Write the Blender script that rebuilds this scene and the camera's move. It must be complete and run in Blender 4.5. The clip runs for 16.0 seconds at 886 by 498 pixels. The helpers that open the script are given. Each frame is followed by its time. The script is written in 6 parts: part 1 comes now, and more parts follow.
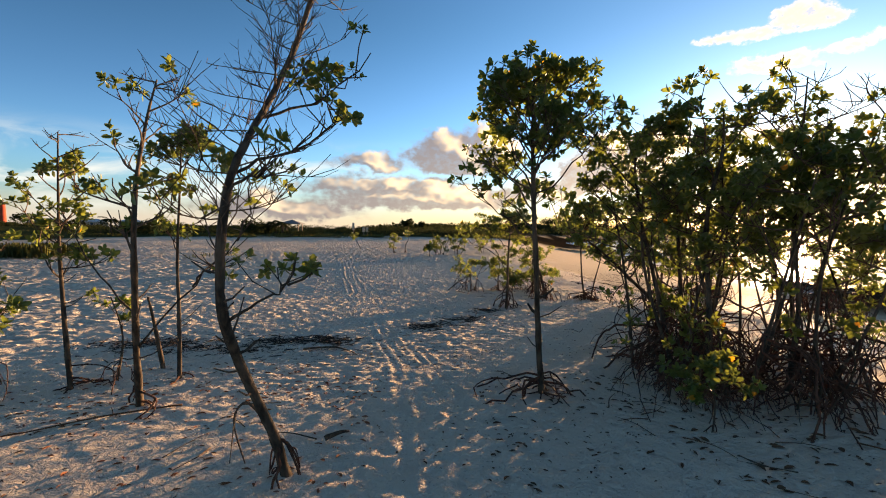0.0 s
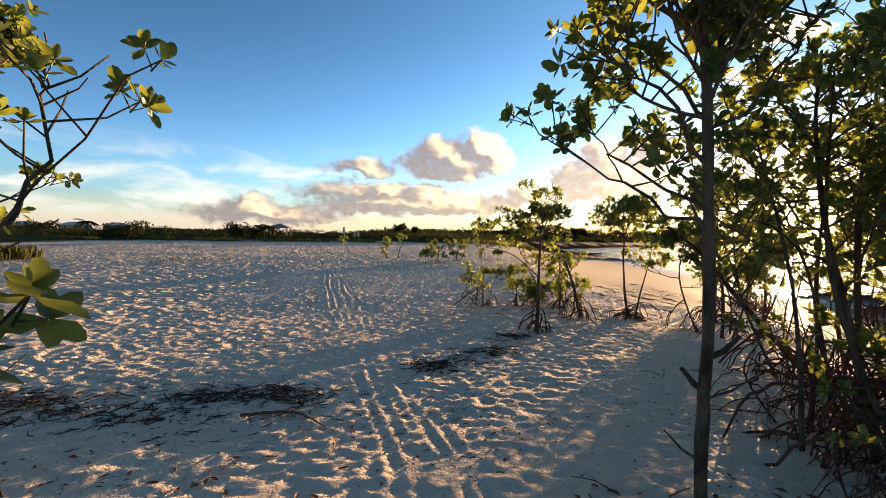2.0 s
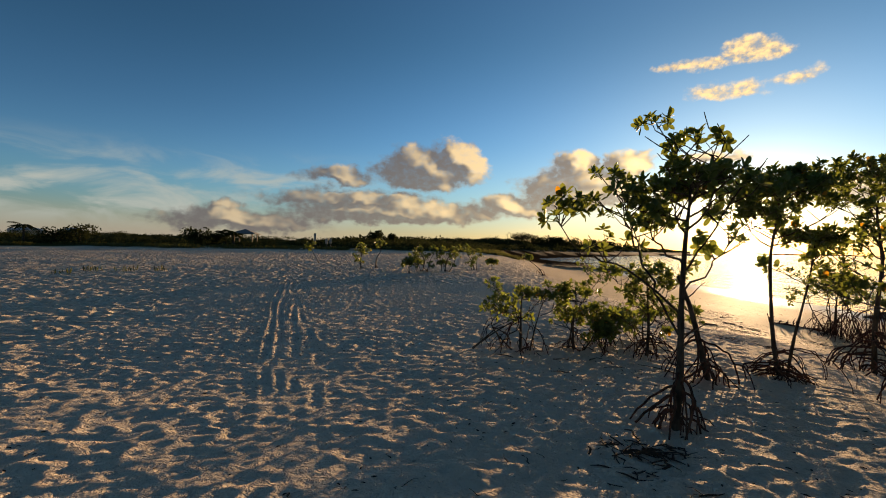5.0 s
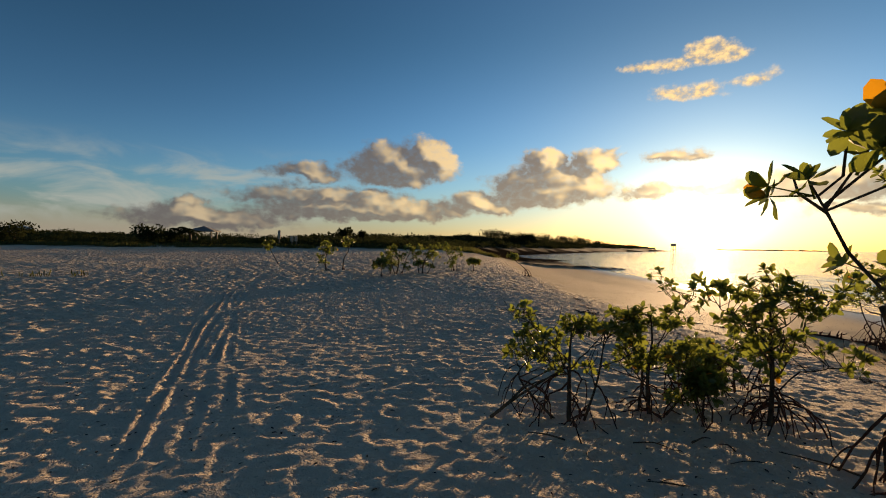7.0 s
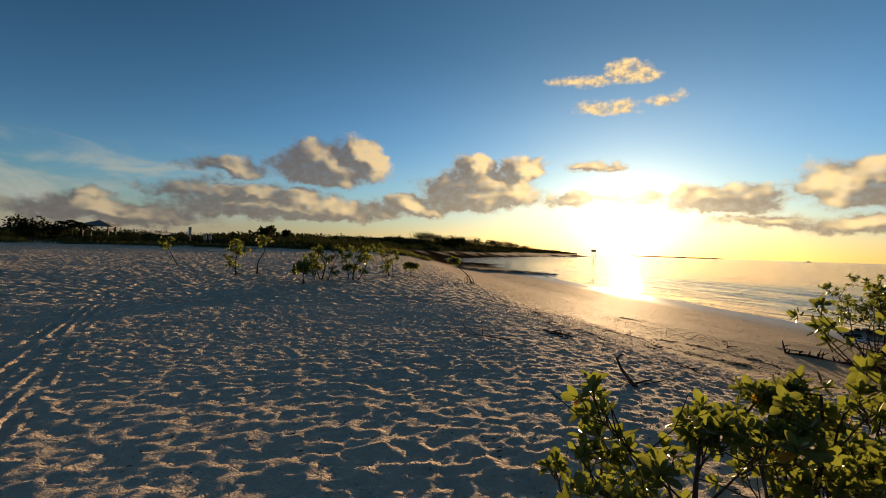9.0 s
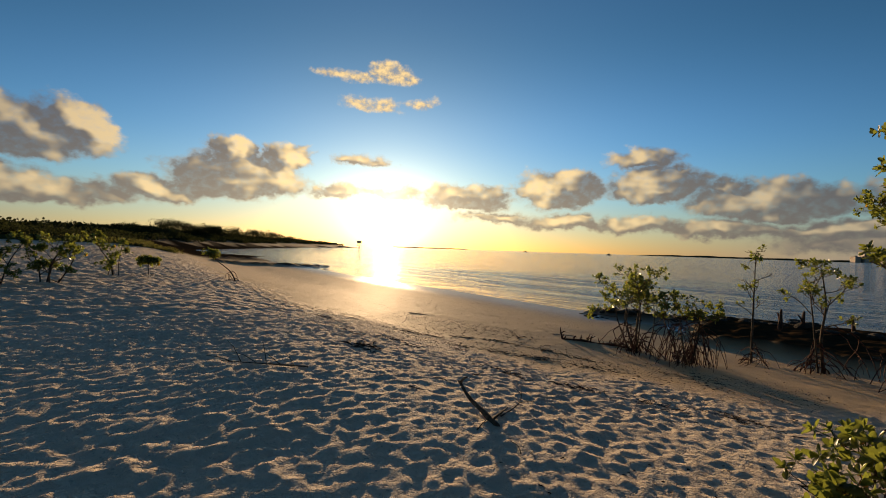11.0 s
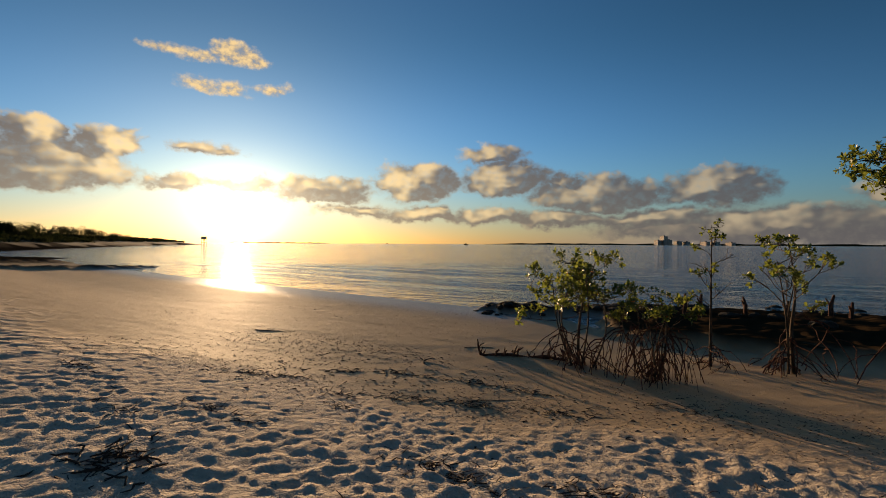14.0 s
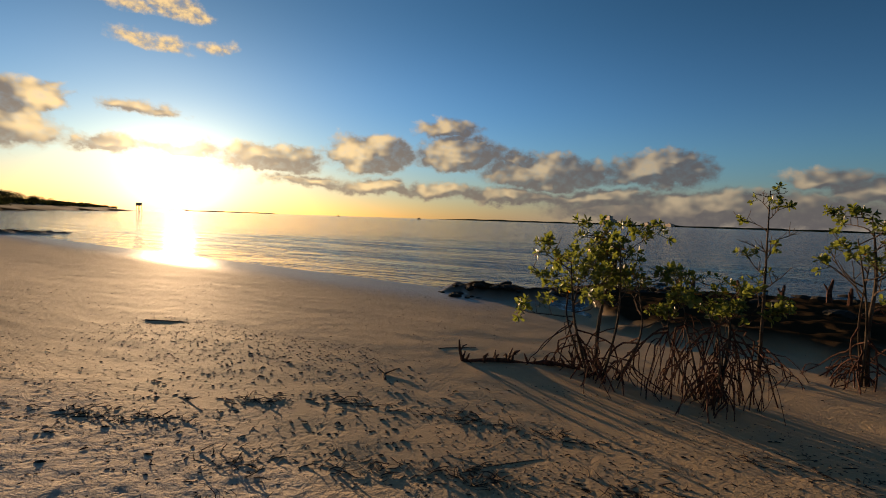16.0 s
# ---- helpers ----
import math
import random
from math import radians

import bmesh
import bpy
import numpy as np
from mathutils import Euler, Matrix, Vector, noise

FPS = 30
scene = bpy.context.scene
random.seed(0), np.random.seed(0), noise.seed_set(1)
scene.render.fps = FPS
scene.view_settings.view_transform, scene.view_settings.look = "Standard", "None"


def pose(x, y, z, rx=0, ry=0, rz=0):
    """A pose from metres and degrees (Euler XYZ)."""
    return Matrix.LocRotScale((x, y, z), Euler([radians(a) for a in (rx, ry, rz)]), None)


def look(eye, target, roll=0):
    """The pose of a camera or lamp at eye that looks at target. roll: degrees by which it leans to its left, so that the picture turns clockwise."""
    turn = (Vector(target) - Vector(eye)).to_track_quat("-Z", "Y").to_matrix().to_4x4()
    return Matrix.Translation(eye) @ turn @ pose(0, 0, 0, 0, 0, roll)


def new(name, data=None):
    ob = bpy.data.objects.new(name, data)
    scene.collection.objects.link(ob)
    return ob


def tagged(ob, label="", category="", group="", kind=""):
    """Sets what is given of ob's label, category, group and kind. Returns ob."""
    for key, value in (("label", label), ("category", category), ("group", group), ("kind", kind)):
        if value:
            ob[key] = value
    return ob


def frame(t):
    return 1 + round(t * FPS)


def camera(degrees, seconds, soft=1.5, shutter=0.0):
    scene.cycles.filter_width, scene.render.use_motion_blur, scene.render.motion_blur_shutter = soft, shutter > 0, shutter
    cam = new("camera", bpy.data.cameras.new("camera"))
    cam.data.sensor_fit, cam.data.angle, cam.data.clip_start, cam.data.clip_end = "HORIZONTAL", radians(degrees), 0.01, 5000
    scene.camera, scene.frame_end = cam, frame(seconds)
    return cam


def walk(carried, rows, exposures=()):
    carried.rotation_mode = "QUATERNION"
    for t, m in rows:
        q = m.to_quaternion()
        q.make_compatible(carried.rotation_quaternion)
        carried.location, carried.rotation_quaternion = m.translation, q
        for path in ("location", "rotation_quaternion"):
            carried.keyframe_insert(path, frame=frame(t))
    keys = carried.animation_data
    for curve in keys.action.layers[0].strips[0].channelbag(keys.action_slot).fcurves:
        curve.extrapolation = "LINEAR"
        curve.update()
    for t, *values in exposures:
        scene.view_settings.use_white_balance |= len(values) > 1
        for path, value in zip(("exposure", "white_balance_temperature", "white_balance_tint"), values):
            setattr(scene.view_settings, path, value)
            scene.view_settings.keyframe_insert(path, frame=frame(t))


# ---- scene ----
cam = camera(86.7, 16.0, soft=1.0)
PATH = [
    (0.0, (-0.000, -0.000, 1.682), (-0.000, 3.998, 1.552), 0.27),
    (0.5, (-0.110, 0.494, 1.680), (-0.102, 4.492, 1.563), 0.17),
    (1.0, (-0.167, 1.138, 1.609), (-0.141, 5.136, 1.504), 0.51),
    (1.5, (-0.235, 1.850, 1.573), (-0.175, 5.848, 1.492), 0.43),
    (2.0, (-0.317, 2.607, 1.569), (-0.249, 6.606, 1.491), 0.62),
    (2.5, (-0.314, 3.371, 1.539), (-0.207, 7.369, 1.469), 0.52),
    (3.0, (-0.415, 4.185, 1.522), (-0.291, 8.183, 1.469), 0.93),
    (3.5, (-0.481, 4.904, 1.503), (-0.348, 8.902, 1.479), 1.39),
    (4.0, (-0.587, 5.628, 1.461), (-0.424, 9.624, 1.455), 1.24),
    (4.5, (-0.688, 6.280, 1.468), (-0.479, 10.275, 1.469), 1.39),
    (5.0, (-0.756, 6.953, 1.455), (-0.480, 10.943, 1.455), 0.95),
    (5.2, (-0.809, 7.223, 1.427), (-0.506, 11.211, 1.446), 0.55),
    (7.3, (-0.822, 9.936, 1.544), (-0.246, 13.894, 1.520), 0.87),
    (7.5, (-0.833, 10.150, 1.535), (-0.218, 14.102, 1.522), 0.91),
    (8.0, (-0.788, 10.701, 1.563), (-0.101, 14.641, 1.559), 1.20),
    (8.5, (-0.690, 11.373, 1.553), (0.143, 15.285, 1.550), 1.65),
    (9.0, (-0.675, 11.981, 1.551), (0.427, 15.826, 1.561), 1.76),
    (9.5, (-0.505, 12.519, 1.536), (0.991, 16.228, 1.562), 1.76),
    (10.0, (-0.400, 13.044, 1.540), (1.577, 16.521, 1.570), 1.93),
    (10.2, (-0.394, 13.237, 1.543), (1.786, 16.591, 1.571), 1.89),
    (12.3, (0.657, 15.108, 1.530), (3.880, 17.476, 1.519), 1.72),
    (12.5, (0.803, 15.263, 1.523), (4.060, 17.585, 1.528), 1.53),
    (13.0, (1.223, 15.736, 1.494), (4.557, 17.946, 1.534), 0.74),
    (13.5, (1.821, 16.246, 1.448), (5.234, 18.331, 1.459), 0.30),
    (14.0, (2.367, 16.694, 1.392), (5.859, 18.646, 1.347), 0.30),
    (14.5, (2.954, 17.091, 1.320), (6.501, 18.937, 1.216), 0.57),
    (15.0, (3.451, 17.466, 1.273), (7.046, 19.214, 1.120), 0.62),
    (15.5, (3.922, 17.796, 1.250), (7.558, 19.451, 1.036), 1.81),
    (16.0, (4.379, 18.069, 1.227), (8.044, 19.651, 0.973), 1.88),
]
walk(cam, [(t, look(eye, target, roll)) for t, eye, target, roll in PATH],
     exposures=[(0.0, 1.9, 8100, 22), (1.0, 2.1, 8100, 22), (2.0, 2.0, 8100, 22), (3.5, 1.26, 8100, 18), (5.0, 0.80, 7900, 15), (7.5, 0.60, 8000, 15), (10.0, 0.52, 7800, 13), (12.5, 0.40, 7300, 13), (14.0, 0.34, 7400, 15), (16.0, 0.36, 7500, 17)])

# ---- sky, sun ----
SUN_AZ, SUN_EL = 37.2, 3.0


def direction(az, el):
    """A unit vector from a bearing (degrees clockwise from +y) and a height above the horizon."""
    a, e = radians(az), radians(el)
    return Vector((math.sin(a) * math.cos(e), math.cos(a) * math.cos(e), math.sin(e)))


sun_data = bpy.data.lights.new("sun", "SUN")
sun_data.energy, sun_data.angle, sun_data.color = 4.4, radians(0.6), (1.0, 0.71, 0.43)
sun = new("sun", sun_data)
sun.matrix_world = look(direction(SUN_AZ, SUN_EL) * 50, (0, 0, 0))


class Nodes:
    """A short way to write node trees."""

    def __init__(self, tree):
        self.tree = tree
        tree.nodes.clear()

    def add(self, kind, inputs=(), **settings):
        node = self.tree.nodes.new(kind)
        for key, value in settings.items():
            setattr(node, key, value)
        for key, value in dict(inputs).items():
            self.plug(node.inputs[key], value)
        return node

    def plug(self, socket, value):
        if isinstance(value, bpy.types.NodeSocket):
            self.tree.links.new(value, socket)
        else:
            socket.default_value = value

    def math(self, op, a, b=None, c=None, clamp=False):
        node = self.tree.nodes.new("ShaderNodeMath")
        node.operation, node.use_clamp = op, clamp
        for n, value in enumerate((a, b, c)):
            if value is not None:
                self.plug(node.inputs[n], value)
        return node.outputs[0]

    def ramp(self, value, low, high, a=0.0, b=1.0):
        node = self.tree.nodes.new("ShaderNodeMapRange")
        node.interpolation_type = "SMOOTHSTEP"
        for n, v in enumerate((value, low, high, a, b)):
            self.plug(node.inputs[n], v)
        return node.outputs[0]

    def mix(self, factor, a, b, blend="MIX"):
        node = self.tree.nodes.new("ShaderNodeMix")
        node.data_type, node.blend_type = "RGBA", blend
        for n, v in ((0, factor), (6, a), (7, b)):
            self.plug(node.inputs[n], v)
        return node.outputs[2]

    def noise(self, vector, scale, detail=3.0, rough=0.5, distort=0.0):
        node = self.tree.nodes.new("ShaderNodeTexNoise")
        self.plug(node.inputs["Vector"], vector)
        for key, v in (("Scale", scale), ("Detail", detail), ("Roughness", rough), ("Distortion", distort)):
            self.plug(node.inputs[key], v)
        return node.outputs[0]


world = bpy.data.worlds.new("sky")
scene.world = world
world.use_nodes = True
w = Nodes(world.node_tree)
sky = w.add("ShaderNodeTexSky", sky_type="NISHITA", sun_disc=False, sun_elevation=radians(SUN_EL),
            sun_rotation=radians(SUN_AZ), altitude=0.0, air_density=1.0, dust_density=0.35, ozone_density=3.2)
heading = w.add("ShaderNodeTexCoord").outputs["Generated"]
axis = w.add("ShaderNodeSeparateXYZ", {0: heading})
bearing = w.math("MULTIPLY", w.math("ARCTAN2", axis.outputs[0], axis.outputs[1]), 57.2958)
rise = w.math("MULTIPLY", w.math("ARCSINE", axis.outputs[2]), 57.2958)


def sky_point(da, de, detail):
    """Bearing and rise, shaken by billows so that the clouds' outlines curl."""
    here = w.add("ShaderNodeCombineXYZ", {0: w.math("ADD", bearing, da), 1: w.math("MULTIPLY", w.math("ADD", rise, de), 1.25), 2: 0.0}).outputs[0]
    big = w.add("ShaderNodeTexNoise", {"Vector": here, "Scale": 0.31, "Detail": detail, "Roughness": 0.56})
    return here, w.add("ShaderNodeVectorMath", {0: big.outputs["Color"], 1: (0.5, 0.5, 0.5)}, operation="SUBTRACT").outputs[0]


puff = bpy.data.node_groups.new("cloud_puff", "ShaderNodeTree")
for key in ("Bearing", "Rise", "A", "E", "W", "H"):
    puff.interface.new_socket(key, in_out="INPUT", socket_type="NodeSocketFloat")
puff.interface.new_socket("Body", in_out="OUTPUT", socket_type="NodeSocketFloat")
p = Nodes(puff)
pin, pout = puff.nodes.new("NodeGroupInput"), puff.nodes.new("NodeGroupOutput")
px_ = p.math("DIVIDE", p.math("SUBTRACT", pin.outputs["Bearing"], pin.outputs["A"]), pin.outputs["W"])
py_ = p.math("DIVIDE", p.math("SUBTRACT", pin.outputs["Rise"], pin.outputs["E"]), pin.outputs["H"])
py_ = p.math("MAXIMUM", py_, p.math("MULTIPLY", py_, -1.5))  # flatter undersides
body = p.math("SUBTRACT", 1.0, p.math("SQRT", p.math("ADD", p.math("MULTIPLY", px_, px_), p.math("MULTIPLY", py_, py_))))
p.plug(pout.inputs["Body"], p.math("MULTIPLY", body, p.math("MINIMUM", pin.outputs["H"], 2.0)))

fields = []
to_sun = w.math("MULTIPLY", w.math("MAXIMUM", w.math("MINIMUM", w.math("DIVIDE", w.math("SUBTRACT", SUN_AZ, bearing), 12.0), 1.0), -1.0), 1.7)
for da, de, detail in ((0.0, 0.0, 7.0), (0.0, 0.0, 2.0), (to_sun, 0.55, 2.0)):
    here, shake = sky_point(da, de, detail)
    parts_ = w.add("ShaderNodeSeparateXYZ", {0: shake})
    fields.append([w.math("ADD", w.math("ADD", bearing, da), w.math("MULTIPLY", parts_.outputs[0], w.ramp(rise, 12.0, 16.0, 6.0, 4.2))),
                   w.math("ADD", w.math("ADD", rise, de), w.math("MULTIPLY", parts_.outputs[1], w.ramp(rise, 12.0, 16.0, 3.6, 2.6))), None, here])


def cloud(az, el, wide, high):
    """One heap of cloud: bearing and height of its middle, half width and half height, in degrees."""
    for f in fields:
        node = w.add("ShaderNodeGroup", {}, node_tree=puff)
        for key, v in (("Bearing", f[0]), ("Rise", f[1]), ("A", az), ("E", el), ("W", wide), ("H", high)):
            w.plug(node.inputs[key], v)
        f[2] = node.outputs[0] if f[2] is None else w.math("SMOOTH_MAX", f[2], node.outputs[0], 0.3)


# the great heap to the left of the way ahead and the bank under it
cloud(2.2, 9.3, 6.2, 3.0)
cloud(5.8, 10.8, 3.0, 2.3)
cloud(-8.5, 8.4, 3.8, 1.1)
cloud(-7.0, 5.7, 9.5, 1.2)
cloud(-1.8, 4.1, 13.0, 2.0)
cloud(-19.2, 2.6, 8.0, 1.4)
cloud(-20.8, 3.8, 1.6, 1.0)
# the heap beside the sun
cloud(20.3, 6.8, 7.2, 2.8)
cloud(25.4, 9.4, 2.8, 2.2)
cloud(19.4, 9.8, 2.6, 1.8)
cloud(12.5, 5.0, 4.6, 1.5)
cloud(30.7, 6.3, 2.5, 1.2)
cloud(37.3, 6.5, 3.6, 0.8)
cloud(46.5, 5.9, 5.2, 1.8)
# small ones high over the sun
cloud(30.4, 19.5, 1.5, 0.5)
cloud(33.3, 19.3, 1.7, 0.7)
cloud(36.4, 20.1, 1.9, 1.2)
cloud(38.7, 19.6, 1.4, 0.8)
cloud(33.8, 16.4, 1.9, 0.7)
cloud(36.6, 16.3, 1.8, 0.9)
cloud(40.9, 16.9, 1.3, 0.6)
cloud(33.0, 10.1, 2.2, 0.8)
cloud(36.0, 10.0, 1.4, 0.6)
# the row over the sea
cloud(57.6, 7.1, 5.2, 2.6)
cloud(66.8, 10.4, 3.2, 1.2)
cloud(68.5, 7.4, 5.2, 2.4)
cloud(74.7, 7.5, 1.8, 0.9)
cloud(78.8, 5.5, 7.2, 2.3)
cloud(90.7, 5.9, 5.2, 2.4)
cloud(92.4, 7.4, 2.3, 1.3)
cloud(51.0, 3.6, 4.5, 0.9)
cloud(58.5, 3.4, 5.0, 1.1)
cloud(66.0, 3.2, 5.5, 1.1)
cloud(75.0, 2.8, 6.5, 1.2)
cloud(85.0, 2.6, 6.0, 1.2)
cloud(95.0, 1.6, 15.0, 2.3)
cloud(105.2, 4.8, 3.2, 1.1)
cloud(109.5, 3.6, 4.0, 1.6)

ragged = w.noise(fields[0][3], 1.0, 6.0, 0.56)
solid = w.ramp(w.math("ADD", fields[0][2], w.math("MULTIPLY", w.math("SUBTRACT", ragged, 0.5), 0.8)), -0.50, 0.34)
cover = w.math("MULTIPLY", solid, w.ramp(ragged, 0.25, 0.6, w.ramp(rise, 12.0, 15.0, 0.80, 0.25), 1.0))
lit = w.ramp(w.math("ADD", w.math("SUBTRACT", fields[1][2], fields[2][2]), w.math("MULTIPLY", w.math("SUBTRACT", ragged, 0.5), 0.34)), -0.05, 1.2)
sunward = w.math("ABSOLUTE", w.math("SUBTRACT", bearing, SUN_AZ))
near_sun = w.ramp(sunward, 55.0, 0.0)
# thin veil of high cloud low in the west
veil_at = w.add("ShaderNodeCombineXYZ", {0: w.math("MULTIPLY", bearing, 0.35), 1: rise, 2: 3.0}).outputs[0]
veil = w.math("MULTIPLY", w.ramp(w.noise(veil_at, 0.34, 5.0, 0.55, 0.6), 0.40, 0.66),
              w.math("MULTIPLY", w.ramp(rise, 11.5, 6.0), w.math("MULTIPLY", w.ramp(rise, 1.0, 4.0), w.ramp(bearing, 5.0, -18.0))))

shade_colour = w.mix(near_sun, (0.070, 0.075, 0.088, 1), (0.145, 0.125, 0.105, 1))
light_colour = w.mix(near_sun, (0.36, 0.31, 0.22, 1), (0.90, 0.68, 0.33, 1))
rim = w.math("MULTIPLY", w.math("MULTIPLY", w.ramp(solid, 0.95, 0.45), w.ramp(rise, 13.0, 10.0)), w.math("MULTIPLY", near_sun, 0.3))
lit = w.math("MAXIMUM", w.math("MAXIMUM", w.math("MULTIPLY", lit, 0.9), rim), w.ramp(rise, 12.5, 15.0, 0.0, w.ramp(ragged, 0.3, 0.65, 0.25, 0.75)))
cloud_colour = w.mix(lit, shade_colour, light_colour)

SKY_LIGHT = 0.125
air = w.add("ShaderNodeVectorMath", {0: sky.outputs[0], 1: w.add("ShaderNodeCombineXYZ", {0: w.ramp(rise, 22.0, 60.0, 0.64 * SKY_LIGHT, 0.90 * SKY_LIGHT), 1: 0.95 * SKY_LIGHT, 2: 1.13 * SKY_LIGHT}).outputs[0]}, operation="MULTIPLY").outputs[0]
air = w.add("ShaderNodeVectorMath", {0: air, "Scale": w.math("MULTIPLY", w.ramp(rise, 8.0, 42.0, 1.0, 0.78), w.ramp(w.math("ABSOLUTE", w.math("SUBTRACT", bearing, 46.0)), 75.0, 5.0, w.ramp(rise, 2.0, 16.0, 1.0, 0.78), w.ramp(rise, 2.0, 16.0, 1.0, 1.16)))}, operation="SCALE").outputs[0]
# clear and bright low down, deep blue above, paler towards the zenith
tinted = w.add("ShaderNodeCombineXYZ", {k: w.ramp(rise, 1.0, 8.0, foot, w.ramp(rise, 8.0, 25.0, low, w.ramp(rise, 26.0, 55.0, high, top))) for k, foot, low, high, top in ((0, 1.30, 1.12, 0.78, 1.02), (1, 1.05, 1.26, 1.0, 0.84), (2, 1.25, 1.42, 1.02, 0.72))}).outputs[0]
air = w.add("ShaderNodeVectorMath", {0: air, 1: tinted}, operation="MULTIPLY").outputs[0]
low_haze = w.math("MULTIPLY", w.ramp(rise, 5.0, 0.0), w.math("MULTIPLY", w.ramp(sunward, 18.0, 60.0), 0.75))
hazy = w.mix(low_haze, air, (0.215, 0.215, 0.215, 1))
with_veil = w.mix(w.math("MULTIPLY", veil, 0.9), hazy, (0.23, 0.28, 0.29, 1))
# the aureole of haze round the sun
sun_way = w.add("ShaderNodeVectorMath", {0: heading, 1: direction(SUN_AZ, SUN_EL)}, operation="DOT_PRODUCT").outputs["Value"]
off = w.math("MULTIPLY", w.math("ARCCOSINE", w.math("MINIMUM", sun_way, 1.0)), 57.2958)
lifted = w.math("MULTIPLY", w.math("SUBTRACT", rise, SUN_EL), 0.75)
inner = w.math("SQRT", w.math("ADD", w.math("MULTIPLY", off, off), w.math("MULTIPLY", lifted, lifted)))  # the haze lies in low layers
haze = w.math("ADD", w.math("MULTIPLY", w.math("EXPONENT", w.math("DIVIDE", inner, -2.1)), 4.5),
              w.math("ADD", w.math("MULTIPLY", w.math("EXPONENT", w.math("DIVIDE", off, -8.0)), 0.15),
                     w.math("MULTIPLY", w.math("EXPONENT", w.math("DIVIDE", off, -20.0)), w.ramp(rise, 13.0, 0.0, 0.0, 0.30))))
glow = w.add("ShaderNodeVectorMath", {0: (1.0, 0.80, 0.53), "Scale": haze}, operation="SCALE").outputs[0]
clouded = w.mix(w.math("MULTIPLY", cover, 0.94), with_veil, cloud_colour)
total = w.add("ShaderNodeVectorMath", {0: clouded, 1: glow}, operation="ADD").outputs[0]
back = w.add("ShaderNodeBackground", {"Color": total, "Strength": 1.0})
w.add("ShaderNodeOutputWorld", {"Surface": back.outputs[0]})


# ---- materials ----
def material(name, rough=0.8, spec=0.3):
    m = bpy.data.materials.new(name)
    m.use_nodes = True
    n = Nodes(m.node_tree)
    shader = n.add("ShaderNodeBsdfPrincipled", {"Roughness": rough, "Specular IOR Level": spec})
    n.add("ShaderNodeOutputMaterial", {"Surface": shader.outputs[0]})
    return m, n, shader


def place(n):
    return n.add("ShaderNodeNewGeometry").outputs["Position"]


def bump(n, shader, height, strength, distance):
    node = n.add("ShaderNodeBump", {"Height": height, "Strength": strength, "Distance": distance})
    n.plug(shader.inputs["Normal"], node.outputs[0])


def attribute(n, name):
    return n.add("ShaderNodeAttribute", attribute_name=name).outputs["Fac"]


